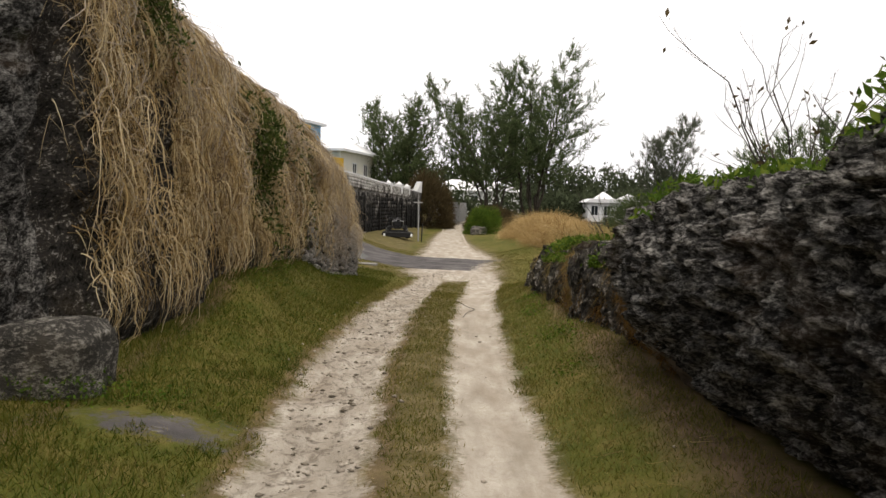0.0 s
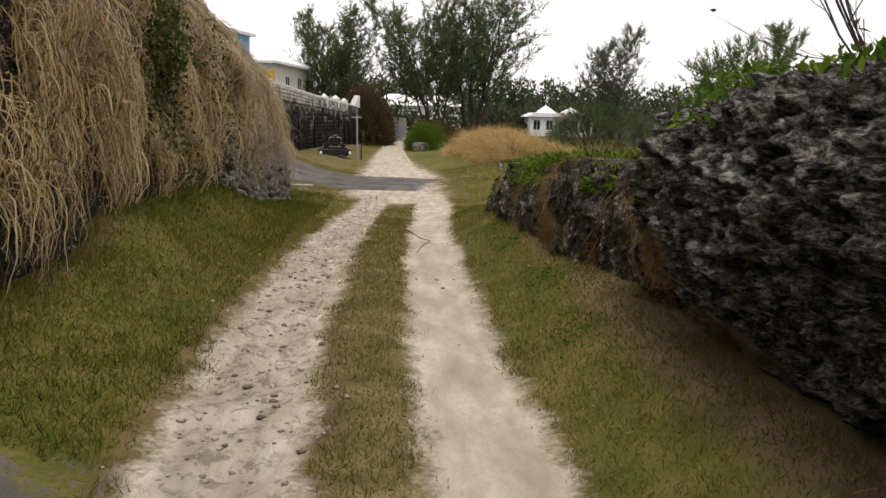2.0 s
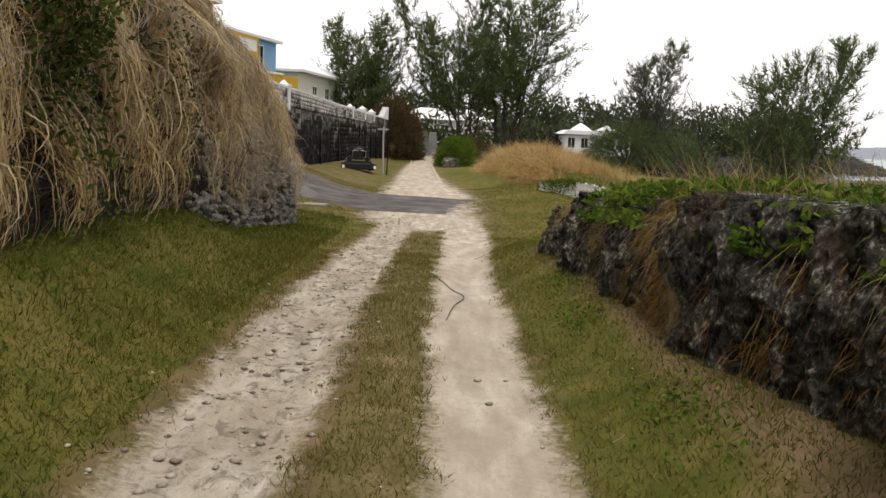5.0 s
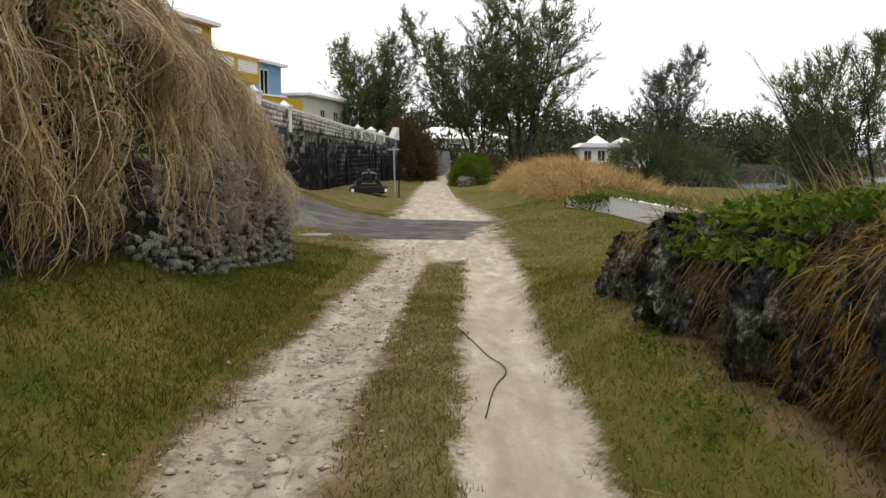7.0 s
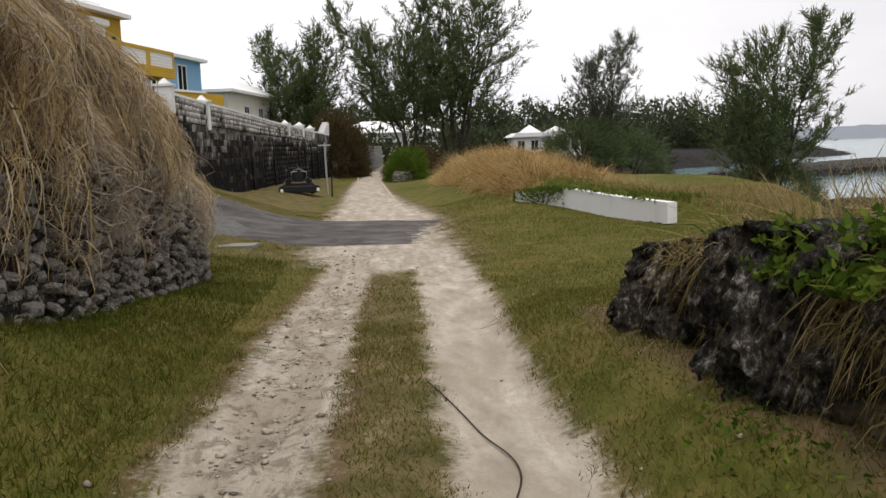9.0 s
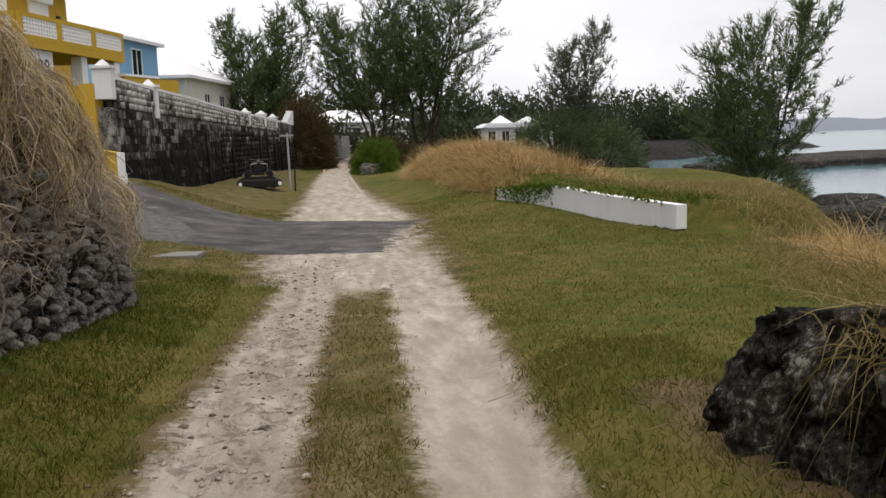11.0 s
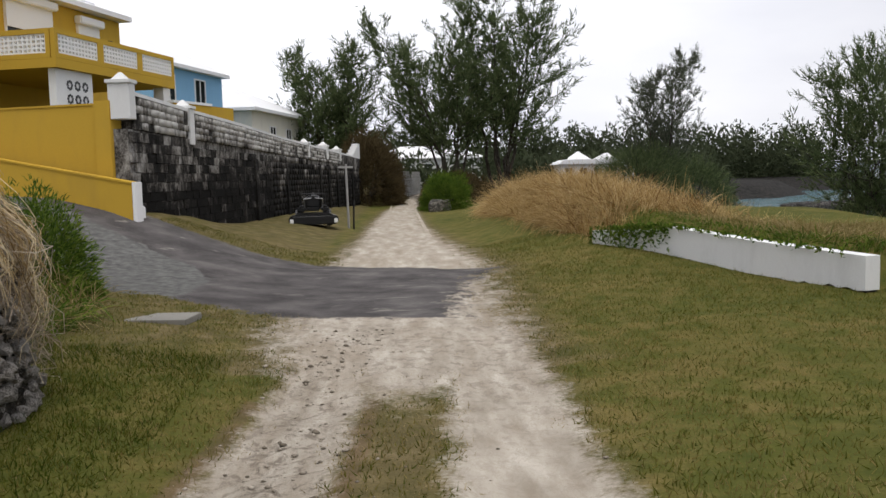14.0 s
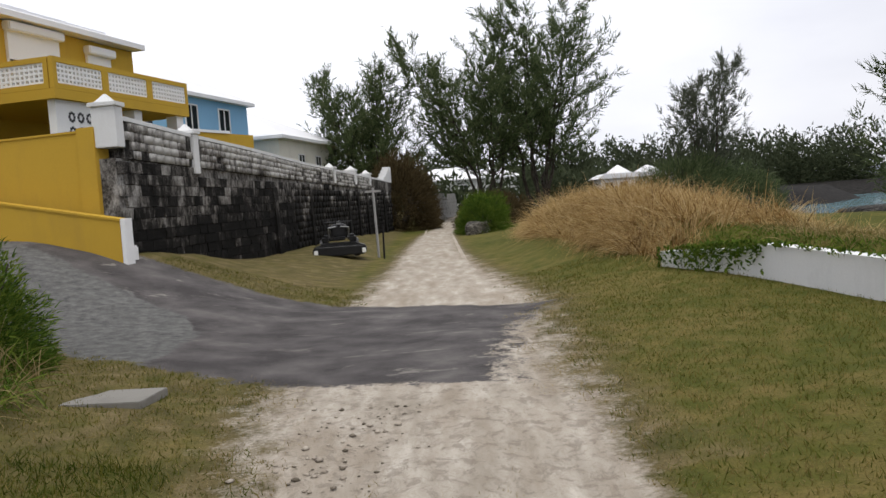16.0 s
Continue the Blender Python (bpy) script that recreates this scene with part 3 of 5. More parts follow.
hang(800, 10, 15.2, 24.2, 0.45, 1.1, (0.25, 0.7), (0.04, 0.26), M_TWIG, "twigs", (0.005, 0.013), "tangle of grey twigs", 0.42, 0.5)
hang(1000, 9, 16.6, 24.1, 0.45, 1.1, (0.5, 1.3), (0.06, 0.3), M_STRAW, "end_vines", (0.006, 0.015), "straw-coloured vines over the end of the bank", 0.22, 0.16)
hang(460, 5, 17.0, 24.2, 0.14, 0.6, (0.2, 0.6), (0.06, 0.16), M_TWIG, "low_twigs", (0.005, 0.012), "grey twigs over the rubble", 0.4, 0.5)
hang(45, 4, 1.0, 7.9, 0.5, 1.1, (0.6, 1.8), (0.05, 0.2), M_TWIG, "hanging_roots", (0.006, 0.014), "thin grey hanging roots", 0.12)


def bank_tufts(n, y0, y1, s0, s1, length, width, droop, material, name, label="", spread=0.7):
    y, s = rng.uniform(y0, y1, n), rng.uniform(s0, s1, n)
    x, z = bank_point(y, s)
    g = np.stack([0.9 * np.ones(n), np.zeros(n), 0.5 * np.ones(n)], 1) + rng.normal(0, spread, (n, 3))
    return blades(name, np.stack([x, y, z], 1), g, rng.uniform(*length, n), rng.uniform(*width, n), rng.uniform(*droop, n), material, bank, 3, label)


bank_tufts(8000, 7.7, 24.0, 0.8, 1.08, (0.2, 0.6), (0.005, 0.012), (0.1, 0.9), M_STRAW, "crest_straw", "wispy dry grass on the crest")
bank_tufts(5500, 7.9, 16.8, 0.15, 1.0, (0.12, 0.45), (0.005, 0.014), (0.3, 1.4), M_STRAW, "short_straw", "short crossing straw", 1.1)
bank_tufts(13000, 15.5, 24.2, 0.56, 1.05, (0.12, 0.4), (0.004, 0.010), (0.2, 1.2), M_TWIG, "short_twigs", "crossing grey twigs", 1.1)


def bank_leaves(n, cy, cs, ry, rs, size, name, label):
    y, s = rng.normal(cy, ry, n), np.clip(rng.normal(cs, rs, n), 0.0, 1.05)
    x, z = bank_point(np.clip(y, -2, 24.5), s)
    c = np.stack([x + rng.uniform(0.25, 0.6, n), y, z], 1)
    return leaves(name, c, rng.uniform(*size, n), M_DULL, bank, label)


bank_leaves(2000, 12.9, 0.36, 0.3, 0.13, (0.025, 0.055), "green_leaves", "patch of green leaves")
bank_leaves(700, 9.4, 0.62, 0.15, 0.07, (0.02, 0.045), "green_leaves", "patch of green leaves")
bank_leaves(500, 15.2, 0.35, 0.4, 0.16, (0.02, 0.045), "green_leaves", "patch of green leaves")


# the rock wall on the shore side
M_LEDGE = rock_mat("rusty_limestone", (0.009, 0.008, 0.007), (0.11, 0.098, 0.082), (0.12, 0.07, 0.03), (0.36, 0.30, 0.23), (0.6, 0.5, 1.0), 0)


def rock_front(y):
    return np.interp(y, [-3, 2, 5, 8.2, 8.9, 9.4, 10.2, 11, 13, 15, 16.3, 16.8, 17.2], [1.9, 1.75, 1.65, 1.6, 1.75, 2.15, 2.05, 1.8, 1.74, 1.68, 1.66, 1.78, 2.1])


def rock_top(y):
    return np.interp(y, [-3, 2, 4.1, 4.5, 6.5, 8.4, 8.9, 9.5, 11, 12, 14, 15.5, 16.35, 16.6, 16.85, 17.2], [2.45, 2.35, 2.1, 1.66, 1.64, 1.6, 1.3, 0.98, 0.95, 0.92, 0.74, 0.62, 0.42, 0.22, -0.15, -0.5])


def rock_point(y, s):
    xf, top = rock_front(y), rock_top(y)
    foot = land(xf, y) - 0.2
    up = np.clip(s, 0, 1)
    big = 1 - step(y, 8.6, 9.6)
    z = foot + (top - foot) * up
    lean = big * (0.6 * (1 - up) ** 2.5 - 0.12 * np.sin(np.pi * up)) + (0.2 + 0.3 * big) * up ** 6
    x = xf + lean + 2.2 * np.clip(s - 1, 0, 1) + 0.3 * np.clip(s - 2, 0, 1)
    z = z - 4.0 * np.clip(s - 2, 0, 1)
    return x, z


def make_rocks():
    kinds = (("rock_outcrop", -3.0, 8.98, "tall pitted limestone, with the shade behind the vines put into its colour outcrop with grass on top"), ("low_rock_wall", 8.92, 17.2, "low weathered limestone ledge with ferns on top"))
    roots = []
    for name, y0, y1, label in kinds:
        low = name == "low_rock_wall"
        ys = np.arange(y0, y1 + 0.01, 0.028)
        ss = np.concatenate([np.linspace(0, 1, 104), np.linspace(1.04, 2, 12), [2.4, 3.0]])
        Y, S = np.meshgrid(ys, ss)
        X, Z = rock_point(Y, S)
        D = np.zeros(Y.shape)
        fresh = np.zeros(Y.shape)
        for cy, cs, ry, rs in ((8.6, 0.45, 0.5, 0.3), (8.0, 0.3, 0.5, 0.2), (7.1, 0.17, 0.7, 0.1), (11.6, 0.35, 0.3, 0.22), (5.4, 0.1, 0.5, 0.07), (13.6, 0.25, 0.3, 0.15)):
            fresh = np.maximum(fresh, np.exp(-((Y - cy) / ry) ** 2 - ((S - cs) / rs) ** 2))
        for a in range(Y.shape[0]):
            for b in range(Y.shape[1]):
                p = Vector((X[a, b], Y[a, b], Z[a, b]))
                w = noise.noise(p * 0.8)
                v = noise.noise(p * 2.1)
                if low:
                    # upright clefts and columns
                    q = Vector((p.x * 1.5, p.y * 2.4 + 0.5 * w, p.z * 0.7))
                    block = abs(((p.y * 0.62 + 0.3 * w) % 1.0) - 0.5) * 2
                    D[a, b] = 0.16 * w + 0.1 * block - 0.05
                else:
                    # thin beds that dip towards the near end
                    u = p.z - 0.3 * p.y + 0.12 * w
                    q = Vector((p.x * 0.9, p.y * 1.3, u * 2.7))
                    thick = 0.5 + noise.noise(Vector((p.x, p.y * 1.1, u * 3)))
                    coarse = (u * 4.6 + 0.7 * v + 0.35 * noise.noise(p * 6)) % 1.0
                    thin = (u * 11.5 + 1.1 * noise.noise(p * 3.3) + 0.4 * noise.noise(p * 9)) % 1.0
                    D[a, b] = 0.16 * w + 0.08 * v - 0.1 + 0.11 * thick * coarse + 0.07 * (1.1 - thick) * thin
                r1 = 1 - abs(noise.noise(q * 1.35)) * 2.2
                r2 = 1 - abs(noise.noise(q * 3.1 + Vector((5, w, 1)))) * 2.2
                r3 = 1 - abs(noise.noise(q * 6.7 + Vector((1, 9, v)))) * 2.2
                n4 = noise.noise(q * 14) + 0.6 * noise.noise(p * 26)
                pit = min(0.0, noise.noise(p * 4.3 + Vector((3, 3, 3))) + 0.12)
                soft = 1 - 0.75 * fresh[a, b]
                D[a, b] += soft * (0.08 * r1 * abs(r1) + 0.07 * r2 + 0.05 * r3 + 0.034 * n4 + 0.3 * pit)
        X = X - D * step(2 - S, 0.5, 1.0)
        Z = Z + D * 0.35 * step(S, 0.75, 1.0)
        v = np.stack([X, Y, Z], -1).reshape(-1, 3)
        nx = len(ys)
        i, j = np.meshgrid(np.arange(nx - 1), np.arange(len(ss) - 1))
        a = (j * nx + i).ravel()
        root = thing(name, label, "rock", kind="structure")
        me = raw_mesh("rock_face", v, np.stack([a, a + nx, a + nx + 1, a + 1], 1))
        me.attributes.new("fresh", "FLOAT", "POINT").data.foreach_set("value", fresh.astype(np.float32).ravel())
        link_mesh("rock_face", me, M_LEDGE if low else M_ROCK, root)
        roots.append(root)
    return roots


outcrop, ledge = make_rocks()


def rock_tufts(root, n, y0, y1, s0, s1, length, width, droop, material, name, label="", up=1.0):
    y, s = rng.uniform(y0, y1, n), rng.uniform(s0, s1, n)
    keep = fbm(y, s * 1.5, 0.7, 3, 101) > -0.22
    y, s = y[keep], s[keep]
    x, z = rock_point(y, s)
    n = len(y)
    g = np.stack([-0.3 * np.ones(n), np.zeros(n), up * np.ones(n)], 1) + rng.normal(0, 0.5, (n, 3))
    return blades(name, np.stack([x, y, z], 1), g, rng.uniform(*length, n), rng.uniform(*width, n), rng.uniform(*droop, n), material, root, 3, label)


def rock_leaves(root, n, y0, y1, s0, s1, size, name, label, material=M_LEAF):
    y, s = rng.uniform(y0, y1, n), rng.uniform(s0, s1, n)
    keep = fbm(y, s * 2, 0.6, 3, 111) > 0.05
    y, s = y[keep], s[keep]
    x, z = rock_point(y, s)
    n = len(y)
    c = np.stack([x - rng.uniform(0.0, 0.16, n), y, z + rng.uniform(0, 0.15, n) * (s > 0.9)], 1)
    return leaves(name, c, rng.uniform(*size, n), material, root, label)


rock_tufts(outcrop, 9000, 1.0, 8.9, 0.98, 1.7, (0.08, 0.28), (0.005, 0.012), (0.2, 0.9), M_LEAF, "grass_tufts", "bright green grass on the rock")
rock_tufts(ledge, 4200, 9.0, 15.6, 0.95, 1.8, (0.1, 0.36), (0.006, 0.014), (0.3, 1.2), M_LEAF, "grass_tufts", "green grass on the ledge")
rock_tufts(ledge, 5000, 9.0, 16.0, 0.8, 1.7, (0.12, 0.5), (0.004, 0.01), (0.6, 1.5), M_DEADGRASS, "dry_tufts", "brown dry tufts on the ledge", 0.2)
rock_tufts(ledge, 8000, 9.0, 13.0, 0.05, 1.0, (0.06, 0.22), (0.006, 0.014), (0.5, 1.4), M_RUST, "brown_fern", "rust-brown withered fern", 0.1)
rock_tufts(ledge, 4000, 11.0, 15.0, 0.3, 1.0, (0.06, 0.24), (0.004, 0.010), (0.6, 1.5), M_DEADGRASS, "dry_tufts", "straw on the face of the ledge", 0.0)
rock_tufts(outcrop, 1800, 7.0, 8.95, 0.0, 0.5, (0.03, 0.1), (0.005, 0.010), (0.5, 1.4), M_RUST, "brown_fern", "rust-brown withered fern", 0.1)
rock_tufts(outcrop, 5000, 0.5, 4.7, 0.9, 1.6, (0.1, 0.3), (0.006, 0.014), (0.2, 0.9), M_LEAF, "grass_tufts", "long bright green grass on the upper rock")
rock_tufts(ledge, 2600, 11.5, 16.2, 1.05, 1.9, (0.3, 0.75), (0.004, 0.010), (0.1, 0.8), M_DEADGRASS, "seed_stalks", "tall pale seed stalks on the ledge")
rock_leaves(outcrop, 5200, 1.0, 8.9, 0.86, 1.3, (0.02, 0.055), "leaves", "small bright green leaves")
rock_leaves(ledge, 9000, 9.6, 14.6, 0.78, 1.4, (0.02, 0.05), "leaves", "dense green fern leaves")


# ---- trees ----
def casuarina(name, at, height, spread, seed, each, material, label, stems=4, bare=0.2, lean=0.0, size=1.0):
    """Stems that fan out, branches that curve upward, and plumes of fine needles along the twigs."""
    r = np.random.default_rng(seed)
    root = thing(name, label, "tree", at=at)
    bm = bmesh.new()
    base, way = [], []
    r0 = 0.0125 * height * (1.3 if stems < 3 else 0.8)
    for k in range(stems):
        a = 2 * np.pi * (k + r.uniform(-0.3, 0.3)) / stems
        out = np.array([np.cos(a), np.sin(a), 0])
        tilt = spread * r.uniform(0.25, 0.6) * (stems > 1)
        h = height * (1.0 if k == 0 else r.uniform(0.68, 0.95))
        node = lambda t: out * (0.2 + tilt * t ** 0.8) + np.array([lean * t * t * height * 0.25, 0, h * t])
        prev, steps = node(0.0), 10
        prev[2] = -0.3
        for j in range(1, steps + 1):
            t = j / steps
            q = node(t) + r.normal(0, 0.01 * height, 3) * [1, 1, 0]
            rod(bm, prev, q, r0 * (1.04 - (j - 1) / steps), r0 * (1.04 - t), 6)
            if t > bare:
                for _ in range(4):
                    b = r.uniform(0, 2 * np.pi)
                    d = np.array([np.cos(b), np.sin(b), 0]) + out * 0.45
                    reach = spread * r.uniform(0.22, 0.62) * (1.06 - t) ** 0.6 + 0.3
                    rise = r.uniform(0.5, 1.35)
                    pts = [q + d * reach * u + np.array([0, 0, reach * rise * u ** 1.5]) for u in (0, 0.4, 0.75, 1.0)]
                    for c in range(3):
                        rod(bm, pts[c], pts[c + 1], r0 * 0.3 * (1.08 - t) * (1 - c / 3) + 0.008, r0 * 0.3 * (1.08 - t) * (0.67 - c / 3) + 0.006, 4)
                    for u in np.linspace(0.28, 1.0, max(3, int(reach * 2.2))):
                        p = q + d * reach * u + np.array([0, 0, reach * rise * u ** 1.5])
                        g = d * 0.55 + np.array([0, 0, rise * 1.5 * u ** 0.5])
                        for _ in range(3):
                            w = g + r.normal(0, 0.55, 3)
                            w /= np.linalg.norm(w)
                            L = r.uniform(0.45, 1.15) * size
                            for f in np.linspace(0.1, 1.0, each):
                                base.append(p + w * L * f)
                                way.append(w)
            prev = q
    part("trunk", bm, M_BARK, root)
    base, way = np.array(base), np.array(way)
    n = len(base)
    base = base + r.normal(0, 0.05, (n, 3)) * size
    grow = way * 0.9 + r.normal(0, 0.42, (n, 3)) + [0, 0, 0.1]
    blades("crown", base, grow, r.uniform(0.25, 0.55, n) * size, r.uniform(0.04, 0.09, n) * size, 0.0, material, root, 1)
    return root


def ground_at(x, y, sink=0.05):
    return (x, y, float(land(x, y)) - sink)


casuarina("casuarina_tree", ground_at(4.5, 85), 13.6, 6.0, 1, 11, M_NEEDLE, "tall dark green casuarina with several stems", 6, 0.26, -0.6, 1.15)
casuarina("casuarina_tree", ground_at(8.8, 86), 17.0, 6.4, 2, 11, M_NEEDLE, "tallest dark green casuarina with an open crown", 6, 0.24, 0.25, 1.15)
casuarina("casuarina_tree", ground_at(-4.9, 86), 11.0, 5.0, 3, 11, M_NEEDLE, "dark casuarina behind the cottage", 6, 0.15, -0.2, 1.1)
casuarina("casuarina_tree", ground_at(23.4, 90), 11.8, 4.6, 4, 11, M_PALENEEDLE, "thin pale grey-green casuarina on the shore", 4, 0.2, 0.2, 1.0)
casuarina("casuarina_tree", ground_at(21.1, 52), 8.7, 4.0, 5, 12, M_NEEDLE, "bushy casuarina on the rocky shore", 5, 0.1, 0.2, 0.8)


def bush(name, at, rx, ry, h, count, material, label, seed, length=(0.15, 0.5), width=0.02, category="bush"):
    r = np.random.default_rng(seed)
    root = thing(name, label, category, at=at)
    bm = bmesh.new()
    for k in range(9):
        a = r.uniform(0, 2 * np.pi)
        rod(bm, (0.1 * np.cos(a), 0.1 * np.sin(a), -0.1), (rx * 0.6 * np.cos(a), ry * 0.6 * np.sin(a), h * r.uniform(0.5, 0.85)), 0.03 * h, 0.008, 5)
    part("stems", bm, M_BARK, root)
    d = unit(r.normal(size=(count, 3)))
    d[:, 2] = np.abs(d[:, 2])
    rad = r.uniform(0.5, 1.0, count) ** 0.5 * (1 + 0.35 * fbm(np.arctan2(d[:, 1], d[:, 0]) * 2, d[:, 2] * 2, 0.6, 3, seed))
    base = d * rad[:, None] * [rx, ry, h]
    blades("foliage", base, d + r.normal(0, 0.4, (count, 3)) + [0, 0, 0.4], r.uniform(*length, count), width, 0.4, material, root, 2)
    return root


bush("round_bush", ground_at(-1.9, 72), 2.4, 3.5, 4.6, 22000, M_BROWNLEAF, "large brown-green feathery bush beside the wall", 11, (0.3, 0.8), 0.035)
bush("low_bush", ground_at(2.75, 61.5), 1.35, 2.6, 1.9, 14000, M_LEAF, "low spreading green bush by the track", 12, (0.15, 0.4), 0.03)
bush("shore_bush", ground_at(21, 88), 4.5, 3.0, 4.2, 12000, M_NEEDLE, "dark bush at the foot of the pale tree", 14, (0.3, 0.8), 0.05)
bush("shore_bush", ground_at(27, 92), 4.0, 3.0, 4.6, 10000, M_NEEDLE, "dark bush on the rocky shore", 15, (0.3, 0.8), 0.05)
bush("shore_bush", ground_at(20.9, 51.4), 2.6, 2.0, 2.2, 9000, M_NEEDLE, "dark scrub round the shore tree", 16, (0.2, 0.5), 0.03)
bush("hedge_bush", ground_at(-4.75, 28.5), 0.85, 1.1, 1.45, 12000, M_LEAF, "leafy yellow-green bush beside the drive", 17, (0.06, 0.2), 0.018)
bush("hedge_bush", ground_at(-5.0, 26.2), 1.2, 1.8, 1.2, 9000, M_DEADGRASS, "straw and green tangle at the end of the bank", 18, (0.1, 0.35), 0.012)
bush("low_bush", ground_at(3.9, 70), 2.4, 5.0, 1.9, 12000, M_BROWNLEAF, "dark green scrub beyond the track", 13, (0.2, 0.5), 0.035)


# ---- the block wall ----
WALL_AT = Matrix.Translation((-5.47, 35.6, 0)) @ Matrix.Rotation(math.atan2(0.995, 0.0995), 4, "Z")
WALL_LEN = 33.0


def block_mat(name, shift=0.0, joined=False, spread=0.17):
    n = Nodes(name, 0.92)
    pos = n.t.nodes.new("ShaderNodeNewGeometry").outputs["Position"]

    def stretch(v):
        q = n.t.nodes.new("ShaderNodeMapping")
        q.inputs["Scale"].default_value = v
        n.link(pos, q.inputs["Vector"])
        return q.outputs[0]

    z = n.t.nodes.new("ShaderNodeSeparateXYZ")
    n.link(pos, z.inputs[0])
    height = n.math("MULTIPLY", n.math("SUBTRACT", z.outputs["Z"], 1.6), 0.075)
    streak = n.noise(1.0, 8, 0.78, stretch((4.5, 4.5, 2.2)))
    blotch = n.noise(0.55, 5, 0.6, stretch((1, 1, 1)))
    f = n.math("ADD", n.math("MULTIPLY", streak, 0.6), n.math("MULTIPLY", blotch, 0.45))
    f = n.math("ADD", f, n.math("MULTIPLY", n.math("SUBTRACT", n.island() if joined else n.random(), 0.5), spread))
    f = n.math("ADD", n.math("ADD", f, height), shift)
    fine = n.noise(25, 5, 0.65, pos)
    f = n.math("ADD", f, n.math("MULTIPLY", n.math("SUBTRACT", fine, 0.5), 0.2))
    c = n.ramp(f, (0.48, (0.010, 0.0095, 0.009)), (0.56, (0.028, 0.026, 0.024)), (0.62, (0.13, 0.12, 0.11)), (0.74, (0.42, 0.41, 0.39)))
    return n.colour(c).bump(fine, 0.6, 0.02).m


M_BLOCK = block_mat("mildewed_block", 0.03)
M_FARBLOCK = block_mat("mildewed_far_block", 0.03, True)
M_PARAPET = block_mat("streaked_parapet", 0.04, True, 0.1)
M_PARABLOCK = block_mat("whitened_block", 0.13, True, 0.12)


def wall_top(s):
    return np.interp(s, [0, 3.5, 7.5, 13.5, 33], [3.0, 2.9, 2.83, 2.65, 2.32])


def wall_blocks(root):
    """Courses of blocks: the nearest are pieces of their own, the far ones one mesh."""
    r = random.Random(4)
    shapes = []
    for k in range(5):
        bm = bmesh.new()
        vs = box(bm, 0.006, -0.03, 0.006, 0.5 - 0.006, 0.04, 0.214)
        for v in vs:
            v.co += Vector((r.uniform(-0.008, 0.008), r.uniform(-0.012, 0.012) * (v.co.y < 0), r.uniform(-0.006, 0.006)))
        me = bpy.data.meshes.new("block")
        bm.to_mesh(me)
        bm.free()
        me.materials.append(M_BLOCK)
        shapes.append(me)
    verts, quads = [], []
    cube = np.array([(x, y, z) for x in (0, 1) for y in (0, 1) for z in (0, 1)], float)
    sides = np.array([(0, 1, 3, 2), (4, 6, 7, 5), (0, 4, 5, 1), (2, 3, 7, 6), (0, 2, 6, 4), (1, 5, 7, 3)])
    for c in range(13):
        z = -0.72 + 0.22 * c
        s = -0.24 + (0.25 if c % 2 else 0.0)
        while s < WALL_LEN - 0.5:
            length = 0.5 * r.uniform(0.85, 1.0)
            if z + 0.22 < 2.2 - 0.0158 * s and z > -0.3 - 0.05 * s:
                if s < 11.5:
                    ob = new("block", r.choice(shapes))
                    ob.parent = root
                    ob.location = (s, r.uniform(-0.006, 0.01), z)
                    ob.scale = (length / 0.5, 1, 1)
                else:
                    o = np.array((s + 0.006, -0.03 + r.uniform(-0.012, 0.012), z + 0.006))
                    quads.append(sides + 8 * len(verts))
                    verts.append(o + cube * (length - 0.012, 0.07, 0.208))
            s += length
    far = link_mesh("far_blocks", raw_mesh("far_blocks", np.concatenate(verts), np.concatenate(quads)), M_FARBLOCK, root)
    far["kind"] = "stuff"


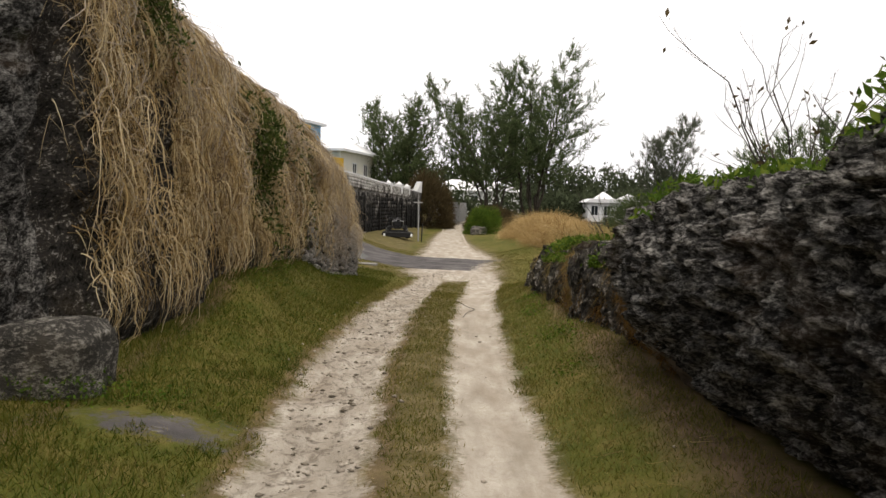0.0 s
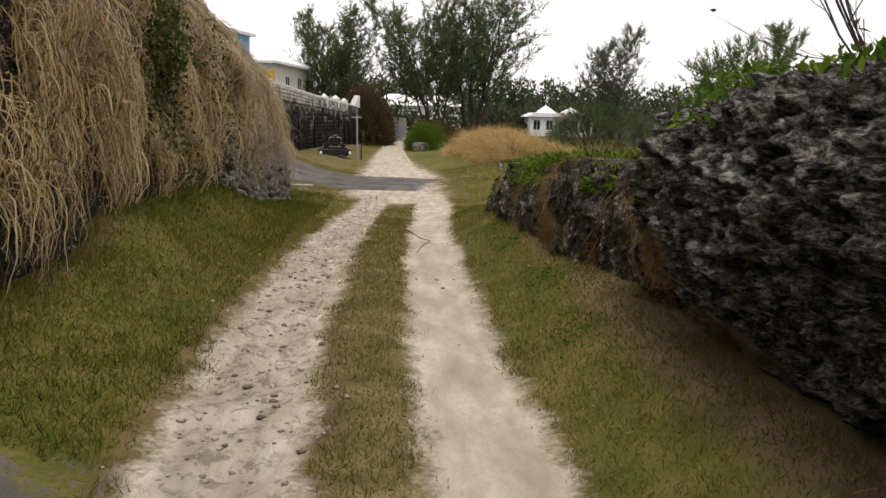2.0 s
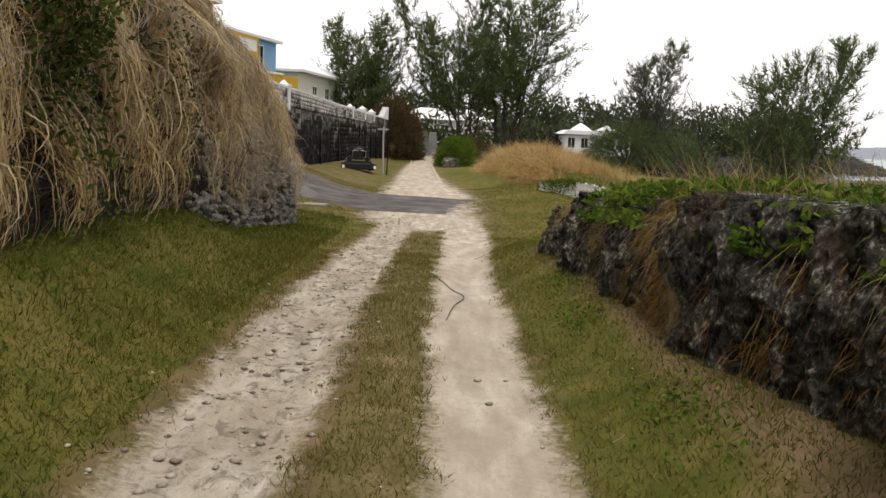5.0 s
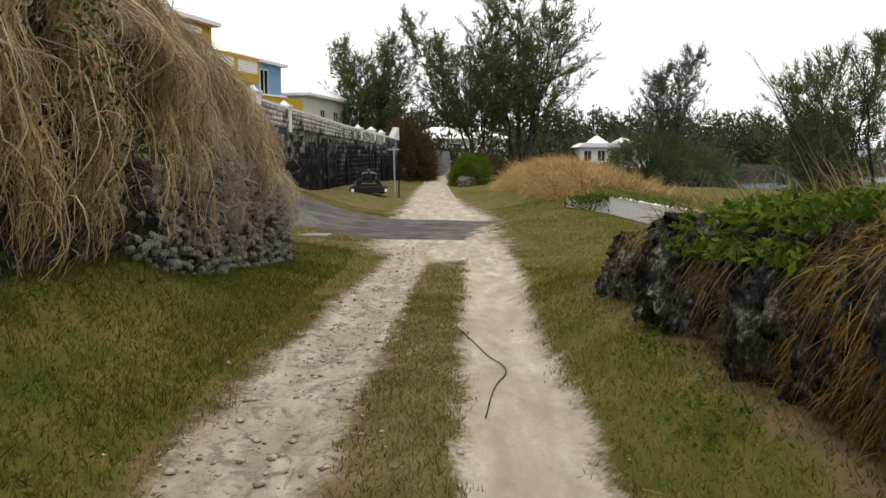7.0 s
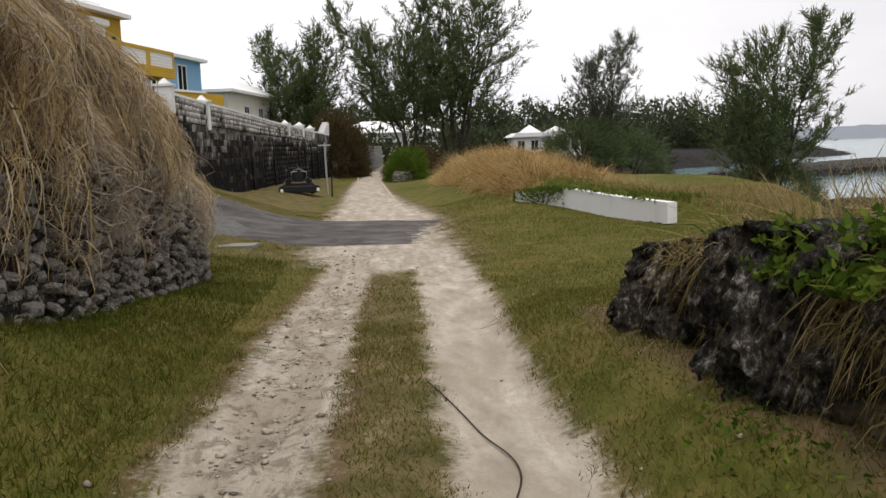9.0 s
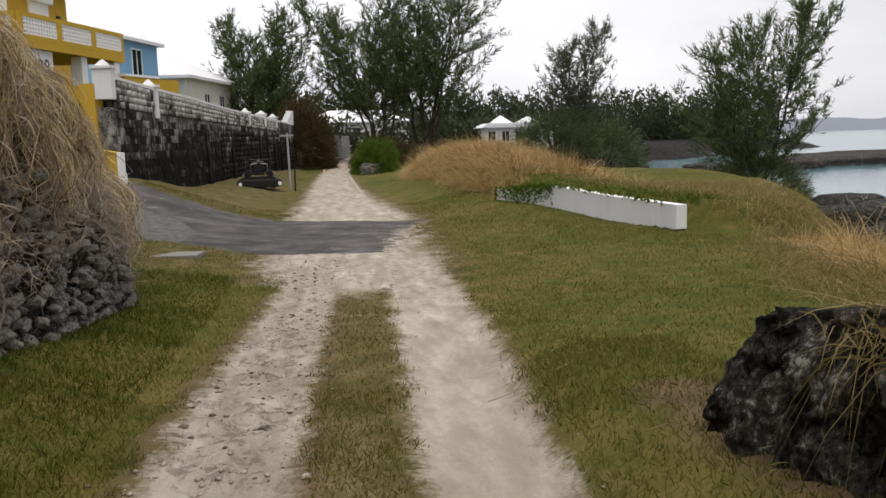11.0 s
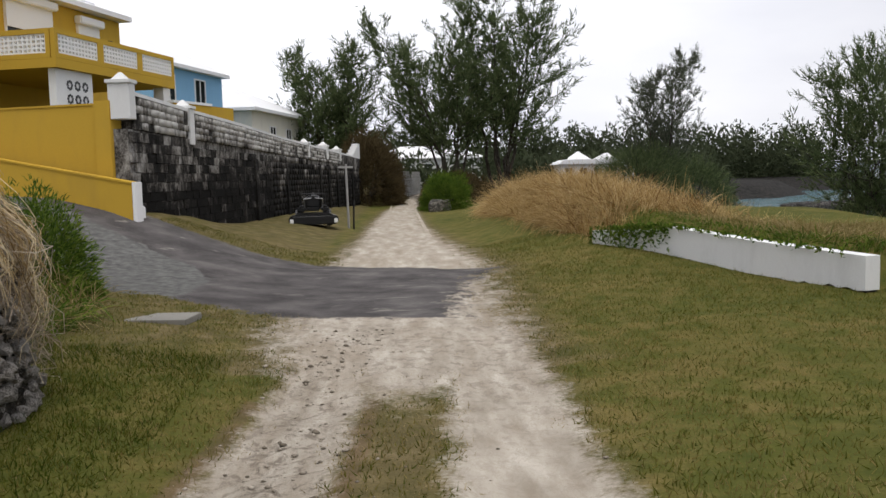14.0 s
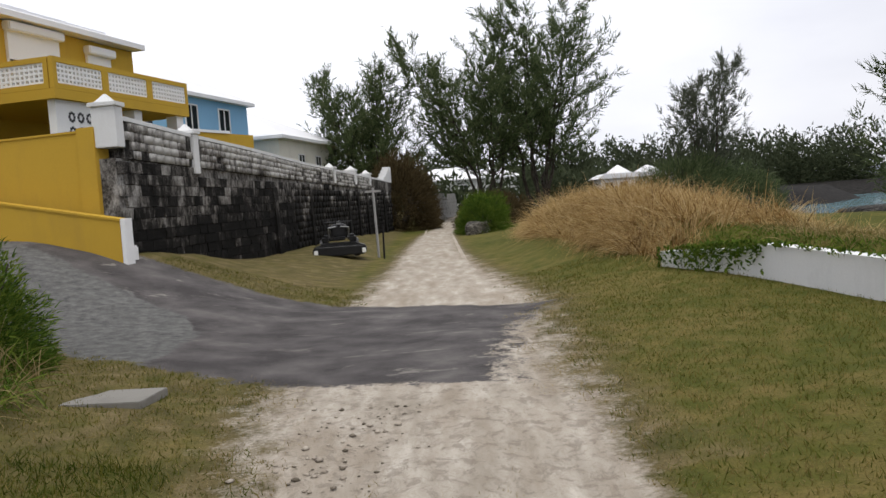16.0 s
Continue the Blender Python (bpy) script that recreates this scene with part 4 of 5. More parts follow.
def make_wall():
    root = thing("wall_block", "tall retaining wall of black-mildewed limestone blocks with a paler parapet", "wall", kind="structure")
    root.matrix_world = WALL_AT
    bm = bmesh.new()
    prism(bm, [(-0.25, -0.9), (WALL_LEN, -0.9), (WALL_LEN, 1.68), (-0.25, 2.2)], 0.03, 0.45)
    part("wall_core", bm, M_BLOCK, root)
    wall_blocks(root)
    # parapet
    for s0, s1 in ((0.02, 3.3), (3.75, 7.4), (7.4, 13.4), (13.4, 22.5), (22.5, WALL_LEN)):
        bm = bmesh.new()
        prism(bm, [(s0, 2.2 - 0.0158 * s0), (s1, 2.2 - 0.0158 * s1), (s1, float(wall_top(s1)) - 0.08), (s0, float(wall_top(s0)) - 0.08)], -0.02 - 0.003 * (s0 > 13), 0.3)
        part("parapet", bm, M_PARAPET, root)
        bm = bmesh.new()
        prism(bm, [(s0, float(wall_top(s0)) - 0.08), (s1, float(wall_top(s1)) - 0.08), (s1, float(wall_top(s1))), (s0, float(wall_top(s0)))], -0.05, 0.34)
        part("coping", bm, M_WHITE, root, "pale worn coping")
    # weathered facing blocks of the parapet, three uneven courses
    r = random.Random(8)
    verts, quads = [], []
    cube = np.array([(x, y, z) for x in (0, 1) for y in (0, 1) for z in (0, 1)], float)
    sides = np.array([(0, 1, 3, 2), (4, 6, 7, 5), (0, 4, 5, 1), (2, 3, 7, 6), (0, 2, 6, 4), (1, 5, 7, 3)])
    for c in range(4):
        s = 0.05 + 0.2 * (c % 2)
        while s < 26:
            length = r.uniform(0.3, 0.52)
            base = 2.2 - 0.0158 * s
            h = (float(wall_top(s)) - 0.1 - base) / 4
            if r.random() < 0.93 and not 3.2 < s + length / 2 < 3.8:
                quads.append(sides + 8 * len(verts))
                verts.append(np.array((s + 0.008, -0.03 - r.uniform(0.004, 0.022), base + h * c + 0.006)) + cube * (length - 0.016, 0.05, h - 0.012))
            s += length
    link_mesh("parapet_blocks", raw_mesh("parapet_blocks", np.concatenate(verts), np.concatenate(quads)), M_PARABLOCK, root)["kind"] = "stuff"
    # piers
    for s, w, top in ((-0.16, 0.3, 3.3), (3.5, 0.3, 3.05), (22.3, 0.4, 2.75), (18.0, 0.3, 2.72), (26.0, 0.34, 2.68)):
        bm = bmesh.new()
        box(bm, s - w / 2, -0.08, 2.0 if s > 0 else 2.4, s + w / 2, 0.4, top - 0.14, bevel=0.012)
        p = part("pier", bm, M_WHITE, root, "white rendered pier")
        bm = bmesh.new()
        box(bm, s - w / 2 - 0.04, -0.12, top - 0.14, s + w / 2 + 0.04, 0.44, top - 0.06, bevel=0.01)
        bmesh.ops.create_cone(bm, cap_ends=True, segments=4, radius1=w * 0.74, radius2=0.03, depth=0.16, matrix=Matrix.Translation((s, 0.16, top + 0.02)) @ Matrix.Rotation(radians(45), 4, "Z"))
        part("pier_cap", bm, M_WHITE, p)
    # sloping buttress strips
    for s, w in ((9.6, 0.42), (13.9, 0.3), (20.5, 0.4), (22.6, 0.35), (25.0, 0.5), (27.3, 0.4), (30.0, 0.6)):
        bm = bmesh.new()
        prism(bm, [(-0.14, -0.9), (0.02, -0.9), (0.02, 1.75), (-0.05, 1.75)], s - w / 2, s + w / 2, Matrix(((0, 1, 0, 0), (1, 0, 0, 0), (0, 0, 1, 0), (0, 0, 0, 1))))
        part("buttress", bm, M_PARAPET, root, "grey streaked buttress")
    # stepped end
    bm = bmesh.new()
    for k in range(4):
        box(bm, 30.5 + 0.65 * k, -0.04, 2.3, 30.5 + 0.65 * (k + 1) - 0.004, 0.36, 2.55 + 0.2 * k, bevel=0.01)
    part("stepped_end", bm, M_WHITE, root, "white stepped wall end")
    return root


block_wall = make_wall()


# ---- low white wall ----
def white_wall():
    root = thing("low_white_wall", "low white-painted wall with peeling foot in the grass", "wall", kind="structure")
    pts = [(4.15, 33.9), (4.75, 32.2), (4.97, 31.55), (5.5, 29.3), (6.1, 27.3)]
    tops = [-0.14, -0.04, 0.05, -0.04, -0.1]
    for k in range(4):
        (x0, y0), (x1, y1) = pts[k], pts[k + 1]
        m = Matrix.Translation((x0, y0, 0)) @ Matrix.Rotation(math.atan2(y1 - y0, x1 - x0), 4, "Z")
        L = math.hypot(x1 - x0, y1 - y0)
        bm = bmesh.new()
        r = random.Random(k)
        foot = [(L * j / 14, -0.55 + r.uniform(-0.05, 0.04)) for j in range(15)]
        prism(bm, [(0, tops[k]), *foot, (L - 0.002, tops[k + 1])], 0.0, 0.24, m)
        part("wall_length", bm, M_WHITE, root)
    bm = bmesh.new()
    for k in range(4):
        (x0, y0), (x1, y1) = pts[k], pts[k + 1]
        m = Matrix.Translation((x0, y0, 0)) @ Matrix.Rotation(math.atan2(y1 - y0, x1 - x0), 4, "Z")
        box(bm, 0.02, 0.03, -0.9, math.hypot(x1 - x0, y1 - y0) - 0.02, 0.21, -0.5, m)
    # the footing reuses the rock colour with shade painted in
    part("footing", bm, M_SHADED_EARTH, root, "dark stone footing")
    return root


white_wall()


def tall_grass(name, label, n, x0, x1, y0, y1, where, length, material=M_TAN, width=(0.008, 0.02)):
    x, y = rng.uniform(x0, x1, n * 2), rng.uniform(y0, y1, n * 2)
    keep = where(x, y) > rng.uniform(0, 1, n * 2)
    x, y = x[keep][:n], y[keep][:n]
    n = len(x)
    L = rng.uniform(*length, n) * (0.4 + 0.7 * (smooth_noise(x, y, 1.3, 8) + 0.5) + 0.8 * (smooth_noise(x, y, 0.5, 18) + 0.5))
    g = np.stack([-0.05 + 0 * x, -0.1 + 0 * x, 1.1 + 0 * x], 1) + rng.normal(0, 0.42, (n, 3)) + np.stack([smooth_noise(x, y, 0.5, 14), smooth_noise(x, y, 0.5, 15), 0 * x], 1) * 2.0
    ob = blades(name, np.stack([x, y, land(x, y) - 0.03], 1), g, L, rng.uniform(*width, n), rng.uniform(0.3, 1.5, n), material, None, 4)
    return tagged(ob, label, "grass", kind="stuff")


def on_mound(x, y):
    e = np.interp(y, [26, 27.3, 31.6, 33.9, 36, 40, 46, 52], [6.9, 6.5, 5.2, 4.4, 3.95, 3.5, 3.3, 3.3])
    return step(x - e, 0.0, 0.2) * step(y, 33.6, 35.2) * (1 - step(y, 50, 53)) * (1 - step(x - e, 3.5, 6))


tall_grass("tall_dry_grass", "tall golden dry grass on the mound", 60000, 3.0, 8.5, 33, 53, on_mound, (0.55, 1.2), M_TAN, (0.007, 0.017))
tall_grass("withered_fern", "rust-brown withered fern among the tall grass", 12000, 3.0, 7.0, 33, 46, on_mound, (0.4, 1.0), M_RUST, (0.010, 0.025))
tall_grass("green_creeper", "green weeds along the top of the white wall", 9000, 4.0, 8.5, 28, 37,
           lambda x, y: step(x - np.interp(y, [27.3, 29.3, 31.6, 33.9, 37], [6.5, 5.8, 5.2, 4.4, 4.05]), 0.05, 0.2) * (1 - step(x - np.interp(y, [27.3, 29.3, 31.6, 33.9, 37], [6.5, 5.8, 5.2, 4.4, 4.05]), 0.8, 1.4)), (0.15, 0.4), M_LEAF, (0.01, 0.025))
tall_grass("bank_grass", "rough olive and straw grass behind the white wall", 22000, 4.5, 16, 22, 40,
           lambda x, y: step(x - np.interp(y, [20, 24, 27.3, 31.6, 35, 40], [8.0, 7.3, 6.6, 5.3, 4.6, 4.5]), 0.3, 1.0) * (1 - step(x - shore(y), -3.6, -2.4)), (0.25, 0.65), M_DEADGRASS, (0.008, 0.018))
tall_grass("verge_grass", "tall dry seed grass behind the low ledge", 20000, 2.4, 10, 9, 28,
           lambda x, y: step(x - np.interp(y, [9, 16, 18, 22, 26, 28], [2.4, 2.9, 3.5, 4.7, 6.6, 7.6]), 0.0, 0.5) * (1 - step(x - shore(y), -3.4, -2.2)), (0.3, 0.85), M_DEADGRASS, (0.006, 0.015))


tall_grass("straw_clump", "tall arching straw grass on the shore bank", 8000, 5.2, 9.0, 19.5, 25.5,
           lambda x, y: step(x - np.interp(y, [19.5, 22, 25.5], [5.5, 6.2, 7.0]), 0.0, 0.3) * (1 - step(x - np.interp(y, [19.5, 22, 25.5], [5.5, 6.2, 7.0]), 1.2, 2.2)), (0.6, 1.25), M_TAN, (0.008, 0.018))
tall_grass("seed_grass", "thin pale seed grass along the back of the ledge", 5000, 2.0, 3.8, 11.5, 17.2,
           lambda x, y: step(x, 2.1, 2.5), (0.35, 0.8), M_DEADGRASS, (0.005, 0.012))


def by_drive(x, y):
    e = -np.interp(y, [23.6, 25, 27, 29, 31.2], [3.0, 3.2, 3.4, 3.85, 5.4])
    return step(e - x, 0.0, 0.45) * (1 - step(y, 30.2, 31.2)) * step(y, 23.4, 24.2)


tall_grass("drive_verge", "leafy green growth on the bank beside the drive", 12000, -6.5, -2.9, 23.4, 31.2, by_drive, (0.3, 0.95), M_LEAF, (0.012, 0.03))
tall_grass("drive_straw", "straw-coloured grass on the bank beside the drive", 12000, -6.5, -2.9, 23.4, 31.2, by_drive, (0.3, 1.0), M_DEADGRASS, (0.008, 0.018))


# ---- houses ----
def window(parent, m, w, h, panes=2, frame_mat=None, louvre=False):
    frame_mat = frame_mat or M_CLEAN
    bm = bmesh.new()
    t = 0.06
    box(bm, -w / 2, -0.05, 0, -w / 2 + t, 0.03, h, m)
    box(bm, w / 2 - t, -0.05, 0, w / 2, 0.03, h, m)
    box(bm, -w / 2 + t, -0.05, 0, w / 2 - t, 0.03, t, m)
    box(bm, -w / 2 + t, -0.05, h - t, w / 2 - t, 0.03, h, m)
    for k in range(1, panes):
        x = -w / 2 + w * k / panes
        box(bm, x - 0.025, -0.048, t, x + 0.025, 0.028, h - t, m)
    win = part("window", bm, frame_mat, parent, "white framed window")
    bm = bmesh.new()
    box(bm, -w / 2 + t, -0.02, t, w / 2 - t, -0.005, h - t, m)
    part("pane", bm, M_GLASS, win)
    bm = bmesh.new()
    box(bm, -w / 2 - 0.06, -0.12, -0.07, w / 2 + 0.06, 0.0, -0.004, m, 0.01)
    part("sill", bm, frame_mat, win)
    return win


def hip_roof(bm, x0, y0, x1, y1, z, h, over=0.35, m=None):
    """A hipped roof with overhanging eaves and a thick edge."""
    x0, y0, x1, y1 = x0 - over, y0 - over, x1 + over, y1 + over
    d = min(x1 - x0, y1 - y0) / 2
    if x1 - x0 >= y1 - y0:
        r = [(x0 + d, (y0 + y1) / 2), (x1 - d - 0.01, (y0 + y1) / 2)]
    else:
        r = [((x0 + x1) / 2, y0 + d), ((x0 + x1) / 2, y1 - d)]
    lo = [bm.verts.new((x, y, z - 0.16)) for x, y in ((x0, y0), (x1, y0), (x1, y1), (x0, y1))]
    up = [bm.verts.new((x, y, z)) for x, y in ((x0, y0), (x1, y0), (x1, y1), (x0, y1))]
    a, b = (bm.verts.new((*p, z + h)) for p in r)
    bm.faces.new(lo[::-1])
    for k in range(4):
        bm.faces.new((lo[k], lo[(k + 1) % 4], up[(k + 1) % 4], up[k]))
    if x1 - x0 >= y1 - y0:
        fs = ((up[0], up[1], b, a), (up[1], up[2], b), (up[2], up[3], a, b), (up[3], up[0], a))
    else:
        fs = ((up[0], up[1], a), (up[1], up[2], b, a), (up[2], up[3], b), (up[3], up[0], a, b))
    for f in fs:
        bm.faces.new(f)
    if m is not None:
        bmesh.ops.transform(bm, matrix=m, verts=bm.verts[:])


def breeze_panel(parent, m, w, h):
    """A pierced screen of small blocks between parapet posts."""
    bm = bmesh.new()
    n, k = max(2, round(w / 0.13)), max(2, round(h / 0.11))
    for i in range(n + 1):
        x = -w / 2 + w * i / n
        box(bm, x - 0.024, 0.02, 0, x + 0.024, 0.1, h, m)
    for j in range(k + 1):
        z = h * j / k
        box(bm, -w / 2, 0.024, z - 0.022, w / 2, 0.096, z + 0.022, m)
    return part("breeze_panel", bm, M_CLEAN, parent, "white pierced breeze-block panel")


def axis(x, y, dx, dy, z=0.0):
    return Matrix.Translation((x, y, z)) @ Matrix.Rotation(math.atan2(dy, dx), 4, "Z")


FACE_END = Matrix.Rotation(radians(-90), 4, "Z")


def yellow_house():
    root = thing("yellow_house", "two-storey ochre yellow house with a white roof and wide balcony", "house")
    root.matrix_world = axis(-12.14, 53.7, 0.27, 0.963, -0.29) @ Matrix.Scale(1.3, 4)
    bm = bmesh.new()
    box(bm, -10, 0, 0.4, 0.9, 8, 6.42)
    part("wall", bm, M_YELLOW, root)
    bm = bmesh.new()
    hip_roof(bm, -10, 0, 0.65, 8, 6.6, 1.7, 0.4)
    part("roof", bm, M_ROOF, root, "white lime-washed hipped roof")
    bm = bmesh.new()
    for j in range(5):
        d = 0.55 + 0.75 * j
        z = 6.6 + 1.7 * d / 4.4
        box(bm, -10.4 + d, -0.4 + d - 0.02, z - 0.02, 0.4 - d, -0.4 + d + 0.06, z + 0.045)
    part("roof_step", bm, M_ROOF, root, "stepped courses of the white roof")
    # balcony slab and parapet
    bm = bmesh.new()
    box(bm, -6.95, -3.45, 3.83, -1.65, -0.004, 4.05)
    slab = part("balcony", bm, M_YELLOW, root, "ochre balcony with pierced parapet")

    def parapet(a, b, m):
        L = b - a
        bm = bmesh.new()
        box(bm, a, 0, 4.054, b, 0.12, 4.17, m)
        box(bm, a, 0, 4.63, b, 0.12, 4.75, m)
        n = 3 if L > 4 else 2
        g = L / n
        for k in range(n + 1):
            x = a + g * k
            box(bm, max(a, x - 0.12), 0.002, 4.17, min(b, x + 0.12), 0.118, 4.63, m)
        part("parapet", bm, M_YELLOW, slab)
        for k in range(n):
            breeze_panel(slab, m @ Matrix.Translation((a + g * (k + 0.5), 0, 4.19)), g - 0.26, 0.42)

    parapet(-6.95, -1.65, Matrix.Translation((0, -3.45, 0)))
    parapet(0.0, 3.3, Matrix.Translation((-6.95, 0, 0)) @ FACE_END)
    # ground floor posts and screen under the balcony
    for x in (-1.9, -3.8):
        bm = bmesh.new()
        box(bm, x - 0.16, -3.3, 0.5, x + 0.16, -2.98, 3.83)
        part("post", bm, M_CLEAN, root, "white balcony post")
    bm = bmesh.new()
    box(bm, -6.8, -3.3, 0.5, -5.4, -3.1, 3.83)
    scr = part("screen", bm, M_CLEAN, root, "white pillar with a pierced pattern shown by dark plates")
    # the screen is solid; dark plates stand for the shade in its holes
    for i in range(3):
        for j in range(4):
            bm = bmesh.new()
            cx, cz = -6.3 + 0.3 * i, 2.45 + 0.34 * j
            for dx, dz in ((-1, 0), (1, 0), (0, -1), (0, 1), (-0.7, -0.7), (0.7, 0.7), (-0.7, 0.7), (0.7, -0.7)):
                box(bm, cx + 0.085 * dx - 0.03, -3.312, cz + 0.095 * dz - 0.03, cx + 0.085 * dx + 0.03, -3.296, cz + 0.095 * dz + 0.03)
            part("opening_shade", bm, M_DARK, scr)
    for x, w, h, z in ((-7.2, 1.7, 1.6, 4.55), (-3.5, 1.9, 1.6, 4.55), (-0.85, 1.05, 1.45, 4.55)):
        win = window(root, Matrix.Translation((x, 0, z)), w, h)
        if x > -7:
            bm = bmesh.new()
            box(bm, x - w / 2, -0.09, z + h * (0.55 if w > 1.8 else 0.02), x + w / 2, -0.052, z + h)
            part("shutter", bm, M_CLEAN, win, "half-lowered white roller shutter" if w > 1.8 else "lowered white roller shutter")
            bm = bmesh.new()
            box(bm, x - w / 2 - 0.08, -0.26, z + h, x + w / 2 + 0.08, 0, z + h + 0.24, bevel=0.03)
            part("shutter_box", bm, M_CLEAN, win)
    for x, z in ((-8.2, 1.0), (-4.8, 1.0)):
        window(root, Matrix.Translation((x, 0, z)), 1.3, 1.6)
    bm = bmesh.new()
    box(bm, 0.2, -0.12, 5.5, 0.36, 0, 5.72, bevel=0.02)
    part("wall_lamp", bm, M_DARK, root)


def blue_house():
    root = thing("blue_house", "pale blue house with a white stepped roof", "house")
    root.matrix_world = axis(-11.4, 73.8, 0.27, 0.963, -0.34) @ Matrix.Scale(1.35, 4)
    bm = bmesh.new()
    box(bm, -6.2, 0, 0.4, 0, 7, 6.1)
    part("wall", bm, M_BLUE, root)
    bm = bmesh.new()
    hip_roof(bm, -6.2, 0, 0, 7, 6.25, 2.0, 0.3)
    part("roof", bm, M_ROOF, root, "white lime-washed hipped roof")
    for x in (-2.2, -4.9):
        window(root, Matrix.Translation((x, 0, 4.25)), 1.0, 1.55)
    # no hollow here: a thin dark plate stands for the recess's shade
    bm = bmesh.new()
    box(bm, -6.205, 1.0, 3.6, -6.19, 2.2, 5.5)
    part("recess_shade", bm, M_GLASS, root)


def cottage():
    root = thing("white_cottage", "low white-roofed cottage with cream walls", "house")
    root.matrix_world = axis(-7.4, 87.5, 0.2, 0.98, -0.1) @ Matrix.Scale(1.35, 4)
    bm = bmesh.new()
    box(bm, -9, 0, 0.2, 0, 7, 4.5)
    part("wall", bm, M_CREAM, root)
    bm = bmesh.new()
    hip_roof(bm, -9, 0, 0, 7, 4.6, 1.8, 0.4)
    part("roof", bm, M_ROOF, root, "white lime-washed roof")
    for x in (-1.2, -3.4, -6.0):
        window(root, Matrix.Translation((x, 0, 2.6)), 0.9, 1.2)


yellow_house()
blue_house()
cottage()


def stair_parapet():
    root = thing("stair_parapet", "ochre stair parapet with white capping and pierced panel", "parapet", kind="structure")
    root.matrix_world = axis(-8.3, 49.8, 0.45, 0.9)
    bm = bmesh.new()
    box(bm, 0, 0, 1.0, 3.6, 0.25, 4.1)
    body = part("parapet_wall", bm, M_YELLOW, root)
    bm = bmesh.new()
    box(bm, -0.05, -0.04, 4.1, 2.2, 0.29, 4.2)
    part("capping", bm, M_CLEAN, body)


stair_parapet()


# ---- gate walls ----
def gate_walls():
    root = thing("yellow_gate_wall", "ochre rendered wall with piers beside the drive", "wall", kind="structure")
    root.matrix_world = axis(-5.62, 35.2, -0.95, 0.31)
    bm = bmesh.new()
    box(bm, 0.66, -0.1, -0.3, 9, -0.35, 2.72)
    part("panel", bm, M_YELLOW, root)
    bm = bmesh.new()
    box(bm, 0.664, -0.08, 2.72, 9, -0.37, 2.76)
    part("coping", bm, M_YELLOW, root)
    bm = bmesh.new()
    box(bm, 0.26, -0.02, -0.3, 0.66, -0.4, 2.8, bevel=0.012)
    part("gate_pier", bm, M_YELLOW, root)
    low = thing("low_drive_wall", "low ochre wall with a white end post beside the drive", "wall", kind="structure")
    low.matrix_world = axis(-5.14, 34.85, -0.95, 0.31)
    bm = bmesh.new()
    prism(bm, [(0.1, -0.3), (9, -0.3), (9, 2.55), (0.1, 1.02)], 0.0, 0.2)
    part("body", bm, M_YELLOW, low)
    bm = bmesh.new()
    prism(bm, [(0.1, 1.02), (9, 2.55), (9, 2.59), (0.1, 1.06)], -0.02, 0.22)
    part("coping", bm, M_YELLOW, low)
    bm = bmesh.new()
    box(bm, 0.0, -0.02, -0.3, 0.098, 0.2, 1.06, bevel=0.01)
    part("end_post", bm, M_CLEAN, low, "white painted end post")
    bm = bmesh.new()
    box(bm, 0.15, -0.34, -0.2, 0.75, -0.04, 0.55, bevel=0.03)
    k = part("kerb_stone", bm, M_CLEAN, None)
    k.matrix_world = axis(-5.14, 34.85, -0.95, 0.31)
    tagged(k, "white painted kerb block at the foot of the drive wall", "kerb")


gate_walls()


